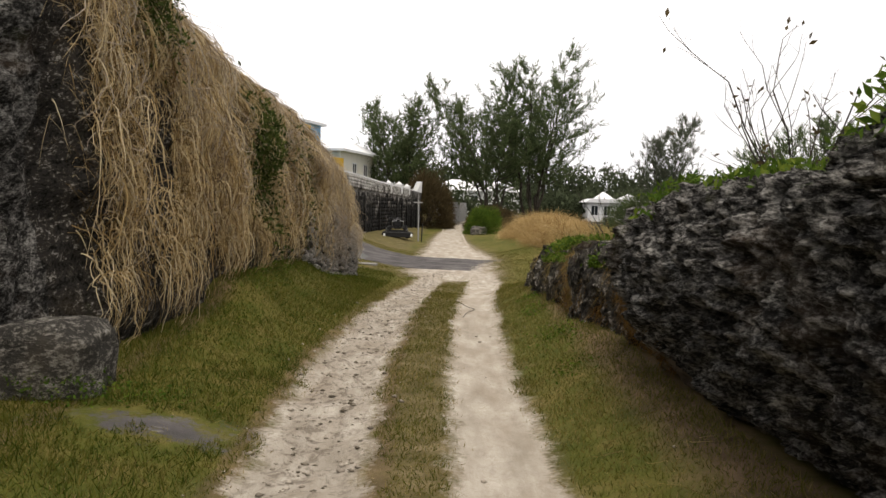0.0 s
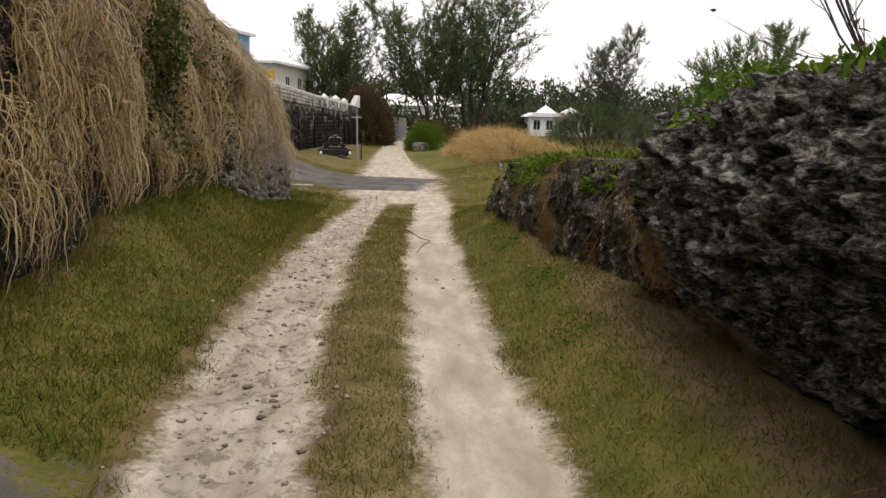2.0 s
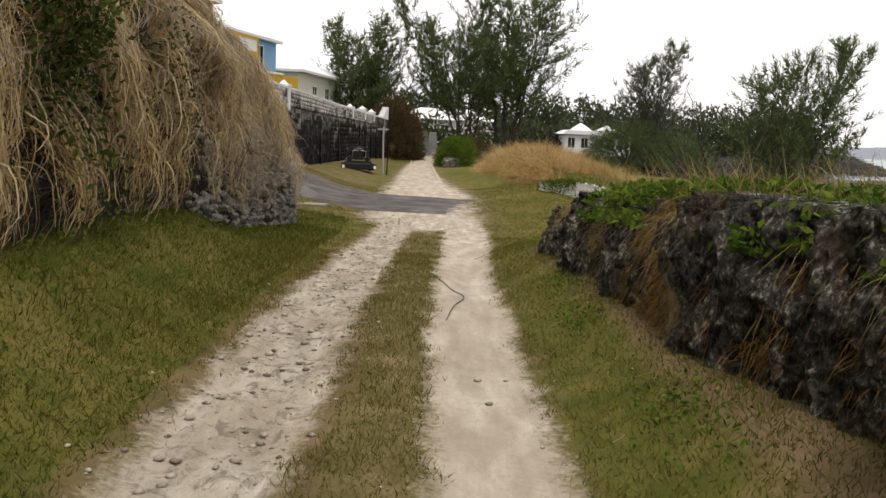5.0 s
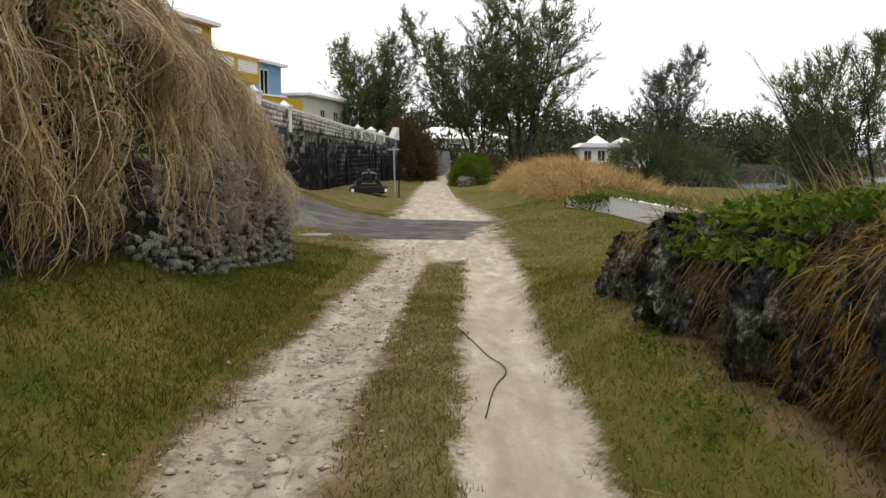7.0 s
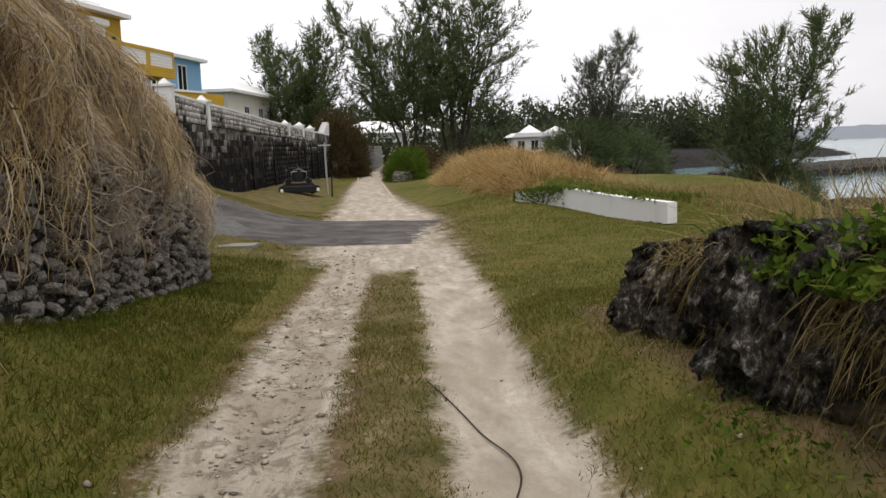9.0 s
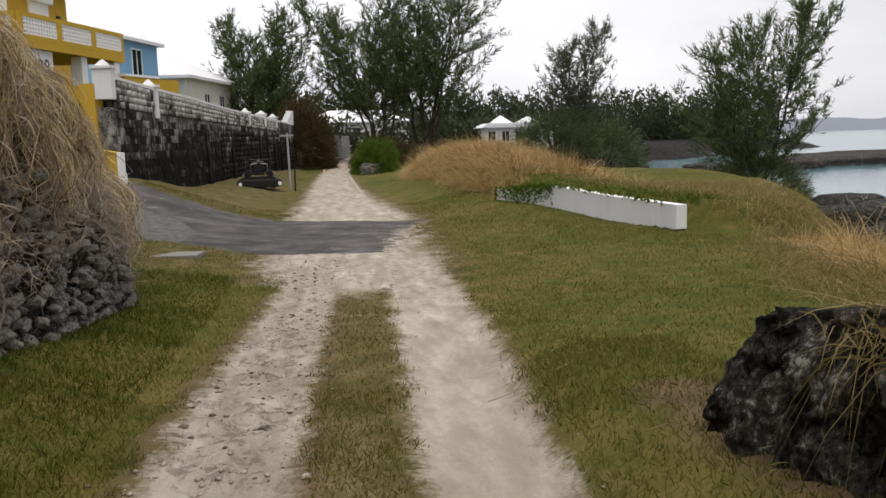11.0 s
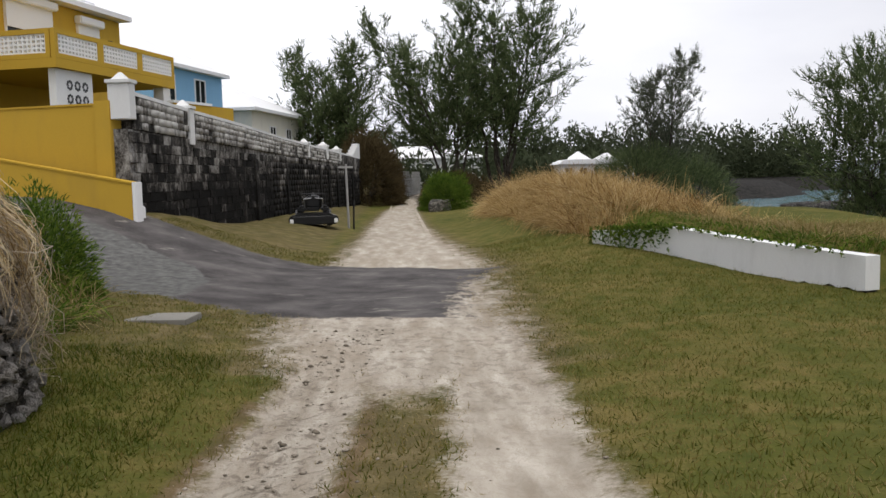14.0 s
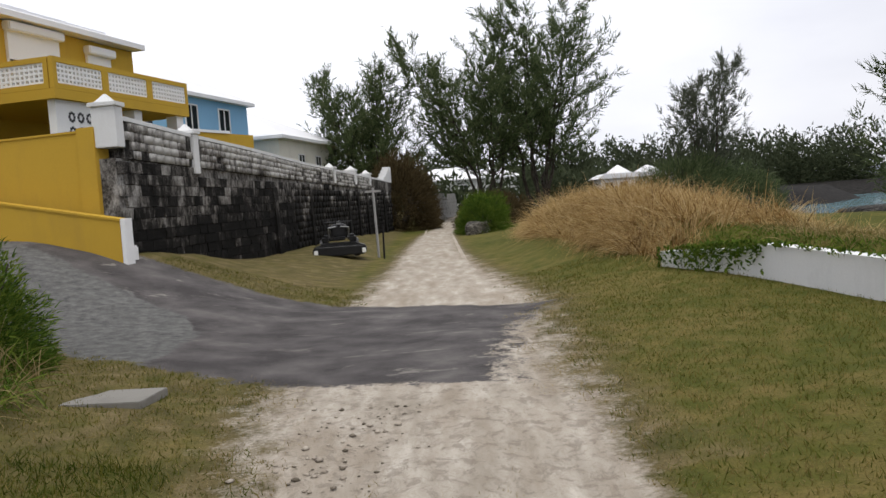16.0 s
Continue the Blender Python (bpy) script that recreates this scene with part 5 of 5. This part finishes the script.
# ---- loose things ----
def mower():
    root = thing("ride_on_mower", "black ride-on mower with a wide glossy deck parked by the wall", "mower", at=ground_at(-2.75, 46.0, 0.0))
    root.rotation_euler = (0, 0, 0.12)
    bm = bmesh.new()
    prism(bm, [(-0.72, 0.05), (0.74, 0.05), (0.83, 0.14), (0.83, 0.3), (0.74, 0.36), (-0.72, 0.36), (-0.84, 0.28), (-0.84, 0.13)], -0.65, 0.4)
    bmesh.ops.bevel(bm, geom=bm.edges[:], offset=0.035, segments=3, affect="EDGES")
    deck = part("deck", bm, M_BLACK, root, "black steel cutting deck")
    bm = bmesh.new()
    prism(bm, [(-0.66, 0.362), (0.66, 0.362), (0.5, 0.44), (-0.5, 0.44)], -0.5, 0.3)
    part("deck_cover", bm, M_BLACK, deck)
    for x in (-0.74, 0.74):
        bm = bmesh.new()
        box(bm, x - 0.06, -0.685, 0.1, x + 0.06, -0.652, 0.25, bevel=0.012)
        part("reflector", bm, M_CLEAN, deck, "white reflector")
    for x in (-0.52, 0.52):
        for y, r in ((-0.5, 0.15), (0.42, 0.27)):
            bm = bmesh.new()
            rod(bm, (x - 0.1, y, r), (x + 0.1, y, r), r, n=20)
            bmesh.ops.bevel(bm, geom=[e for e in bm.edges if e.calc_face_angle(0) > 1], offset=0.025, segments=2, affect="EDGES")
            wheel = part("wheel", bm, M_BLACK, root, "black rubber tyre")
            bm = bmesh.new()
            rod(bm, (x - 0.106, y, r), (x + 0.106, y, r), r * 0.45, n=14)
            part("hub", bm, M_CHROME, wheel)
    for x in (-0.4, 0.4):
        bm = bmesh.new()
        box(bm, x - 0.14, -0.3, 0.442, x + 0.14, 0.45, 0.68, bevel=0.07)
        part("fuel_tank", bm, M_BLACK, root)
    bm = bmesh.new()
    box(bm, -0.24, -0.32, 0.5, 0.24, 0.12, 0.62, bevel=0.05)
    part("seat", bm, M_BLACK, root, "black padded seat")
    bm = bmesh.new()
    box(bm, -0.23, 0.1, 0.6, 0.23, 0.2, 1.0, bevel=0.05)
    part("seat_back", bm, M_BLACK, root)
    bm = bmesh.new()
    box(bm, -0.22, 0.26, 0.6, 0.24, 0.62, 0.86, bevel=0.04)
    engine = part("engine", bm, M_DARK, root)
    for x, z, r in ((-0.12, 0.9, 0.12), (0.14, 0.93, 0.1), (0.02, 1.04, 0.08)):
        bm = bmesh.new()
        rod(bm, (x, 0.3, z), (x, 0.55, z), r, r * 0.8, 12)
        part("engine_shroud", bm, M_CHROME, engine, "grey metal engine shroud")
    for x in (-0.3, 0.3):
        bm = bmesh.new()
        rod(bm, (x, -0.28, 0.66), (x * 1.05, -0.42, 0.92), 0.018)
        rod(bm, (x * 1.05, -0.42, 0.92), (x * 0.2, -0.44, 0.95), 0.018)
        part("lap_bar", bm, M_CHROME, root, "bent steering bar")
    bm = bmesh.new()
    for x in (-0.42, 0.42):
        rod(bm, (x, 0.25, 0.6), (x, 0.25, 1.08), 0.022)
    rod(bm, (-0.42, 0.25, 1.08), (0.42, 0.25, 1.08), 0.022)
    part("roll_bar", bm, M_BLACK, root)


mower()


def sign_post():
    x, y = -1.6, 47
    root = thing("pole", "thin grey wooden pole with a short crossbar", "pole", at=ground_at(x, y))
    bm = bmesh.new()
    rod(bm, (0, 0, -0.3), (-0.05, 0, 2.35), 0.045, 0.04)
    part("post", bm, M_STONE, root)
    bm = bmesh.new()
    box(bm, -0.32, -0.03, 2.2, 0.2, 0.03, 2.27)
    part("crossbar", bm, M_STONE, root)


sign_post()


def stake():
    bm = bmesh.new()
    rod(bm, (0, 0, -0.2), (0.03, 0, 1.1), 0.035, 0.03)
    ob = part("stake", bm, M_BLACK)
    ob.location = ground_at(-1.42, 46.7)
    tagged(ob, "short black stake beside the grey pole", "stake")


stake()


def lane_wall():
    """A low rough stone wall that runs on beyond the round bush."""
    root = thing("lane_wall", "rough grey stone wall along the far end of the track", "wall", kind="structure")
    root.matrix_world = axis(-0.6, 77.0, 0.13, 0.99, -0.55)
    r = random.Random(31)
    for c in range(8):
        s = 0.0 if c % 2 else 0.35
        while s < 22:
            w = r.uniform(0.5, 1.1)
            if 0.27 * c < 1.5 + 0.5 * math.sin(s * 0.7):
                bm = bmesh.new()
                box(bm, s, -r.uniform(0, 0.08), 0.27 * c, s + w - 0.03, 0.5, 0.27 * c + 0.25, bevel=0.03)
                part("stone", bm, M_STONE, root)
            s += w


lane_wall()


def boulder(name, at, size, seed, label, material=M_ROCK, n=4):
    bm = bmesh.new()
    bmesh.ops.create_icosphere(bm, subdivisions=n, radius=1)
    for v in bm.verts:
        p = v.co.copy()
        q = Vector((math.copysign(abs(c) ** 0.55, c) for c in p))
        d = 1 + 0.14 * noise.noise(p * 1.6 + Vector((seed, 0, 0))) + 0.06 * noise.noise(p * 5 + Vector((0, seed, 0)))
        v.co = Vector((q.x * size[0], q.y * size[1], q.z * size[2])) * d
    ob = part(name, bm, material, None, smooth=True)
    ob.location = at
    return tagged(ob, label, "rock")


M_BOULDER = rock_mat("grey_boulder", (0.08, 0.075, 0.066), (0.27, 0.25, 0.215), (0.17, 0.14, 0.1), (0.3, 0.27, 0.22))
boulder("boulder", (-3.25, 6.9, float(land(-3.25, 6.9)) + 0.22), (0.5, 0.42, 0.34), 3, "squared grey boulder lying in the grass", M_BOULDER)


def slab():
    bm = bmesh.new()
    box(bm, -0.45, -0.28, -0.06, 0.45, 0.28, 0.022, bevel=0.008)
    ob = part("manhole_slab", bm, plaster("cast_concrete", (0.23, 0.22, 0.2), (0.1, 0.09, 0.08), 0.5, 0.9))
    ob.location = (-2.74, 27.32, float(land(-2.74, 27.32)) + 0.006)
    ob.rotation_euler = (0, 0, -0.1)
    tagged(ob, "flat grey concrete access cover in the grass", "cover")


slab()


# ---- across the bay ----
def far_wood(name, label, n, where, seed, h):
    r = np.random.default_rng(seed)
    x, y = where(r, n)
    k = 60
    R = np.repeat(r.uniform(1.2, 3.0, n), k)[:, None]
    top = np.repeat(r.uniform(0.45, 1.0, n) ** 1.3, k) * h
    d = unit(r.normal(size=(n * k, 3))) * R
    px, py = np.repeat(x, k) + d[:, 0], np.repeat(y, k) + d[:, 1]
    pz = np.maximum(land(px, py), SEA) + np.abs(d[:, 2]) / R[:, 0] * top
    g = d / R + r.normal(0, 0.4, (n * k, 3)) + [0, 0, 0.7]
    ob = blades(name, np.stack([px, py, pz], 1), g, r.uniform(0.5, 1.4, n * k), r.uniform(0.25, 0.5, n * k), 0.3, M_HILL, None, 2)
    tagged(ob, label, "woodland", kind="stuff")


far_wood("far_woodland", "dark belt of trees across the bay", 800, lambda r, n: (r.uniform(-5, 84, n), r.uniform(166, 190, n)), 5, 11)
far_wood("shore_scrub", "low dark scrub behind the pale tree", 220, lambda r, n: (r.uniform(-12, 40, n), r.uniform(118, 132, n)), 6, 5)


def far_house(x, y, z, w, d, h, roof, label):
    root = thing("far_house", label, "house")
    root.location = (x, y, z)
    bm = bmesh.new()
    box(bm, -w / 2, -d / 2, -2, w / 2, d / 2, h)
    part("wall", bm, M_CLEAN, root)
    bm = bmesh.new()
    hip_roof(bm, -w / 2, -d / 2, w / 2, d / 2, h + 0.15, roof, 0.4)
    part("roof", bm, M_ROOF, root)
    for k in range(3):
        window(root, Matrix.Translation((-w / 3 + k * w / 3, -d / 2, h - 1.9)), 1.1, 1.3)


def pavilion(x, y, z):
    root = thing("far_pavilion", "long white pavilion with two peaked white roofs across the water", "house", at=(x, y, z))
    bm = bmesh.new()
    box(bm, -4.4, -2.4, -2.5, 4.4, 2.4, 2.0)
    part("wall", bm, M_CLEAN, root)
    bm = bmesh.new()
    prism(bm, [(-4.9, 2.0), (4.9, 2.0), (4.1, 2.55), (-4.1, 2.55)], -2.9, 2.9)
    part("roof", bm, M_ROOF, root, "white flared eaves")
    for cx, h, w in ((-1.9, 1.0, 1.5), (1.6, 0.8, 1.6)):
        bm = bmesh.new()
        bmesh.ops.create_cone(bm, cap_ends=True, segments=4, radius1=w * 1.3, radius2=0.12, depth=h, matrix=Matrix.Translation((cx, 0, 2.55 + h / 2)) @ Matrix.Rotation(radians(45), 4, "Z"))
        part("roof_peak", bm, M_ROOF, root)
    for k in range(5):
        window(root, Matrix.Translation((-3.5 + 1.75 * k, -2.4, 0.2)), 1.0, 1.4)


pavilion(24.0, 118, 0.2)
far_house(4, 128, 0.8, 14, 7, 2.6, 1.6, "long low house with a white roof")


# ---- shore rocks ----
M_SHORE = rock_mat("black_shore_rock", (0.006, 0.006, 0.006), (0.035, 0.033, 0.03), (0.05, 0.04, 0.03), (0.07, 0.065, 0.055))
boulder("track_rock", (2.3, 59.6, float(land(2.3, 59.6)) + 0.2), (0.6, 0.5, 0.4), 12, "grey rock at the foot of the bush", M_BOULDER)


def shore_rocks():
    r = random.Random(12)
    for k in range(34):
        y = r.uniform(30, 96)
        x = float(shore(y)) + r.uniform(-2.2, 2.2)
        s = r.uniform(0.5, 1.6)
        boulder("shore_rock", (x, y, max(float(land(x, y)), SEA) + 0.1 * s), (s * 1.3, s, s * 0.5), k * 3.1, "dark jagged limestone rock at the water's edge", M_SHORE, 3)
    for x, y, s in ((50, 93, 4.5), (57, 98, 4.0), (43, 88, 2.6), (63, 104, 3.5), (34, 82, 2.0)):
        boulder("shore_rock", (x, y, SEA + 0.1), (s * 1.6, s, 0.9), x * 1.7, "low black rock standing out of the bay", M_SHORE, 4)


shore_rocks()


# ---- dry stones at the end of the bank ----
def dry_stones():
    r = random.Random(21)
    shapes = []
    for k in range(7):
        bm = bmesh.new()
        bmesh.ops.create_icosphere(bm, subdivisions=1, radius=1)
        for v in bm.verts:
            v.co = Vector((max(-0.7, min(0.7, v.co.x * r.uniform(0.7, 1.3))), max(-0.9, min(0.8, v.co.y * r.uniform(0.7, 1.4))), max(-0.6, min(0.65, v.co.z * r.uniform(0.6, 1.2)))))
        me = bpy.data.meshes.new("stone")
        bm.to_mesh(me)
        bm.free()
        me.materials.append(M_STONEPILE)
        shapes.append(me)
    for row in range(12):
        y = 15.6 + r.uniform(0, 0.3)
        while y < 24.2:
            s = r.uniform(0.045, 0.095)
            foot = float(land(bank_front(y), y))
            h = foot + 0.05 + 0.12 * row + r.uniform(-0.05, 0.05)
            x, _ = on_face(np.array(y), np.array(h))
            if h < 1.15 and h < bank_top(y) - 0.3 and r.random() < 0.6 + 0.35 * (y > 17):
                ob = new("stone", r.choice(shapes))
                ob.parent = bank
                ob.location = (float(x) + r.uniform(0.02, 0.1), y, h)
                ob.rotation_euler = (r.uniform(-0.7, 0.7), r.uniform(-0.7, 0.7), r.uniform(0, 6))
                ob.scale = (s, s * r.uniform(0.9, 1.3), s * r.uniform(0.75, 1.0))
            y += s * r.uniform(1.7, 2.6)


_p = Nodes("rubble_stone", 0.9)
M_STONEPILE = _p.colour(_p.mix(_p.random(), _p.ramp(_p.noise(3, 5), (0.3, (0.15, 0.135, 0.12)), (0.7, (0.50, 0.46, 0.42))), (0.33, 0.31, 0.29))).bump(_p.noise(5, 6), 0.8, 0.2).m
dry_stones()


# ---- bare shrubs over the rocks ----
def bare_shrub(x, y, z, h, seed, label, leaf=60):
    r = random.Random(seed)
    root = thing("bare_shrub", label, "shrub", at=(x, y, z))
    bm = bmesh.new()
    tips = []

    def grow(p, d, length, rad, depth):
        n = 3
        for k in range(n):
            q = p + d * length / n
            rod(bm, p, q, rad * (1 - 0.25 * k / n), rad * (1 - 0.25 * (k + 1) / n), 5)
            p = q
            d = (d + Vector((r.gauss(0, 0.1), r.gauss(0, 0.1), r.gauss(0.03, 0.08)))).normalized()
            if depth < 3 and r.random() < 0.75:
                grow(p, (d + Vector((r.gauss(0, 0.45), r.gauss(0, 0.45), r.gauss(0.1, 0.3)))).normalized(), length * r.uniform(0.35, 0.6), rad * 0.55, depth + 1)
        tips.append(p)

    for k in range(9):
        a = 2 * math.pi * k / 9 + r.uniform(-0.3, 0.3)
        grow(Vector((0, 0, -0.15)), Vector((math.cos(a) * 0.6, math.sin(a) * 0.6, r.uniform(0.6, 1.2))).normalized(), h * r.uniform(0.5, 1.0), 0.009, 0)
    part("branchwork", bm, M_BARK, root)
    c = np.array([tuple(tips[r.randrange(len(tips))]) for _ in range(leaf)]) + rng.normal(0, 0.05, (leaf, 3))
    leaves("leaves", c, rng.uniform(0.025, 0.05, leaf), M_BROWNLEAF, root, "few withered leaves")


def rock_z(y, back):
    return float(rock_point(np.array(y), np.array(1.0 + back))[1])


bare_shrub(3.05, 7.7, rock_z(7.7, 0.5), 1.35, 3, "bare dark shrub rooted on top of the outcrop")
bare_shrub(3.3, 6.2, rock_z(6.2, 0.6), 0.8, 4, "leafless thorny shrub on the outcrop", 90)
bare_shrub(2.75, 13.8, rock_z(13.8, 0.4), 0.85, 5, "leafless grey shrub on the low ledge", 1)


# ---- turf ----
def turf(name, label, n, x0, x1, y0, y1, length, width, material, bias):
    x, y = rng.uniform(x0, x1, n), rng.uniform(y0, y1, n)
    dirt, tar, soil, rocky, apron, worn, rough = masks(x, y)
    keep = (np.maximum(dirt, tar) + 0.3 * fbm(x, y, 0.3, 3, 141) < bias) & (x > bank_front(np.clip(y, -2, 24.5)) - 3 * (y > 24.4)) & (x < np.where(y < 17, rock_front(y) + 0.3, 30))
    x, y = x[keep], y[keep]
    m = len(x)
    L = rng.uniform(*length, m) * (0.7 + 0.8 * (smooth_noise(x, y, 0.5, 9) + 0.5))
    g = np.stack([0 * x, 0 * x, 1 + 0 * x], 1) + rng.normal(0, 0.5, (m, 3))
    ob = blades(name, np.stack([x, y, land(x, y) - 0.004], 1), g, L, rng.uniform(*width, m), 0.2, material, None, 1)
    tagged(ob, label, "grass", kind="stuff")


turf("lawn_grass", "short patchy green and straw lawn beside the track", 190000, -3.6, 2.3, 3.2, 19, (0.03, 0.075), (0.004, 0.009), M_BLADE, 0.46)
turf("field_grass", "short green and brown grass of the open field", 150000, -5.0, 8.0, 17, 37, (0.03, 0.08), (0.006, 0.013), M_BLADE, 0.46)
turf("lush_grass", "longer dark green grass along the foot of the bank", 60000, -4.2, -1.55, 3.2, 25.5, (0.05, 0.13), (0.005, 0.010), M_LUSH, 0.42)
turf("straw_grass", "worn straw-coloured grass between the ruts", 45000, -2.2, 2.6, 3.2, 34, (0.02, 0.06), (0.004, 0.009), M_DEADGRASS, 0.6)


# ---- clods, stones and litter on the track ----
def clods():
    n = 1700
    y = rng.uniform(3.5, 27, n)
    x = np.where(rng.random(n) < 0.94, left_rut(y) + rng.normal(0, 0.25, n), rng.uniform(-1.3, 1.5, n))
    s = np.minimum(rng.gamma(1.4, 0.008, n) + 0.004, 0.04)
    ico = np.array([(0, 0, 1), (0.9, 0, 0.1), (0.2, 0.9, 0), (-0.8, 0.4, 0.1), (-0.6, -0.7, 0), (0.4, -0.8, 0.1), (0, 0, -0.8)])
    f = np.array([(0, 1, 2), (0, 2, 3), (0, 3, 4), (0, 4, 5), (0, 5, 1), (6, 2, 1), (6, 3, 2), (6, 4, 3), (6, 5, 4), (6, 1, 5)])
    a = rng.uniform(0, 6.3, n)
    v = ico[None] * (0.7 + 0.6 * rng.random((n, 7, 1)))
    ca, sa = np.cos(a)[:, None], np.sin(a)[:, None]
    v = np.stack([v[..., 0] * ca - v[..., 1] * sa, v[..., 0] * sa + v[..., 1] * ca, v[..., 2] * 0.5], -1) * s[:, None, None]
    v = v + np.stack([x, y, land(x, y) + s * 0.2], -1)[:, None, :]
    me = raw_mesh("loose_stones", v.reshape(-1, 3), None, (np.arange(n) * 7)[:, None, None].repeat(10, 1).reshape(-1, 1) + np.tile(f, (n, 1)))
    ob = link_mesh("loose_stones", me, M_CLOD)
    tagged(ob, "loose clods and small stones in the ruts", "stones", kind="stuff")


_c = Nodes("sandy_clod", 0.95)
M_CLOD = _c.colour(_c.ramp(_c.island(), (0.1, (0.13, 0.11, 0.085)), (0.4, (0.29, 0.25, 0.205)), (0.9, (0.42, 0.37, 0.31)))).m
clods()


def cord():
    cu = bpy.data.curves.new("cord", "CURVE")
    cu.dimensions, cu.bevel_depth, cu.bevel_resolution = "3D", 0.0045, 1
    sp = cu.splines.new("BEZIER")
    pts = ((0.2, 16.4), (0.32, 15.8), (0.4, 15.2), (0.49, 14.55), (0.36, 14.0), (0.26, 13.4))
    sp.bezier_points.add(len(pts) - 1)
    for p, (x, y) in zip(sp.bezier_points, pts):
        p.co = (x, y, float(land(x, y)) + 0.012)
        p.handle_left_type = p.handle_right_type = "AUTO"
    cu.materials.append(M_BARK)
    tagged(new("cord", cu), "thin dark cord lying across the sandy rut", "cord")


cord()


# ---- weeds and creeper ----
def weeds(name, label, spots, material=M_LEAF, size=(0.01, 0.026)):
    c = []
    for x, y, rx, ry, h, n in spots:
        px, py = rng.normal(x, rx, n), rng.normal(y, ry, n)
        c.append(np.stack([px, py, land(px, py) + rng.uniform(0.0, h, n)], 1))
    c = np.concatenate(c)
    ob = leaves(name, c, rng.uniform(*size, len(c)), material)
    tagged(ob, label, "weeds", kind="stuff")


weeds("low_weeds", "low green broad-leaved weeds in the grass", (
    (-2.9, 6.45, 0.3, 0.12, 0.22, 350), (-2.45, 6.7, 0.3, 0.15, 0.08, 160), (1.35, 10.2, 0.13, 0.4, 0.10, 420), (1.3, 12.6, 0.1, 0.3, 0.08, 260),
    (1.2, 8.4, 0.12, 0.25, 0.06, 160), (1.4, 14.0, 0.1, 0.35, 0.08, 240), (-2.5, 18.2, 0.2, 0.8, 0.10, 300), (-2.7, 13.0, 0.15, 1.2, 0.15, 400)))


def ivy():
    n = 1100
    y = np.where(rng.random(n) < 0.7, rng.normal(32.5, 0.7, n), rng.uniform(27.5, 33.8, n))
    y = np.clip(y, 27.3, 33.85)
    x = np.interp(y, [27.2, 29.3, 31.55, 32.2, 33.9], [6.1, 5.5, 4.97, 4.75, 4.15])
    drop = np.abs(rng.normal(0, 0.22, n)) * np.where(y > 31.4, 1.0, 0.2)
    z = np.interp(y, [27.2, 29.3, 31.55, 33.9], [-0.1, -0.04, 0.05, -0.14]) + 0.08 - drop
    c = np.stack([x - 0.05 - 0.05 * rng.random(n), y - 0.02, np.maximum(z, -0.58)], 1)
    ob = leaves("wall_ivy", c, rng.uniform(0.025, 0.06, n), M_LEAF)
    tagged(ob, "green creeper trailing over the white wall", "creeper", kind="stuff")


ivy()


def far_shore():
    """A low wooded island on the horizon."""
    x = np.linspace(250, 1100, 160)
    h = SEA + 14 * np.clip(np.sin(np.linspace(0.15, 2.9, 160)), 0, 1) + 5 * smooth_noise(x, 0 * x, 40, 3) + 2 * smooth_noise(x, 0 * x, 9, 4)
    v = np.concatenate([np.stack([x, 900 + 0 * x, SEA - 2 + 0 * x], 1), np.stack([x, 930 + 0 * x, np.maximum(h, SEA + 0.5)], 1), np.stack([x, 1010 + 0 * x, SEA - 2 + 0 * x], 1)])
    i = np.arange(159)
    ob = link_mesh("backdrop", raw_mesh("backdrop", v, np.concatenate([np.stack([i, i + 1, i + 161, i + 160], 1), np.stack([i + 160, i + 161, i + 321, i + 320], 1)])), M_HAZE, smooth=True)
    tagged(ob, "distant low island across the water, coloured grey-blue for haze", "island", kind="structure")


# distance haze is put into the island's pale grey-blue colour
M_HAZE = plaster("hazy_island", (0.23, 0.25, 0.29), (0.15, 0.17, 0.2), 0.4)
far_shore()


def straws():
    """Dead straws lying about on the verges."""
    n = 130
    y = rng.uniform(3.8, 19, n)
    x = np.where(rng.random(n) < 0.7, rng.uniform(0.9, 1.7, n), rng.uniform(-2.6, -1.5, n))
    a, L = rng.uniform(0, 6.3, n), rng.uniform(0.05, 0.22, n)
    t = np.linspace(-0.5, 0.5, 5)[None, :]
    px = x[:, None] + np.cos(a)[:, None] * L[:, None] * t + 0.04 * (t * 2) ** 2 * rng.normal(0, 1, (n, 1))
    py = y[:, None] + np.sin(a)[:, None] * L[:, None] * t
    P = np.stack([px, py, land(px, py) + 0.03 + 0.03 * rng.random((n, 1))], -1)
    tagged(ribbons("fallen_straw", P, rng.uniform(0.004, 0.008, n), M_DEADGRASS), "dead straws lying on the grass verge", "straw", kind="stuff")


straws()
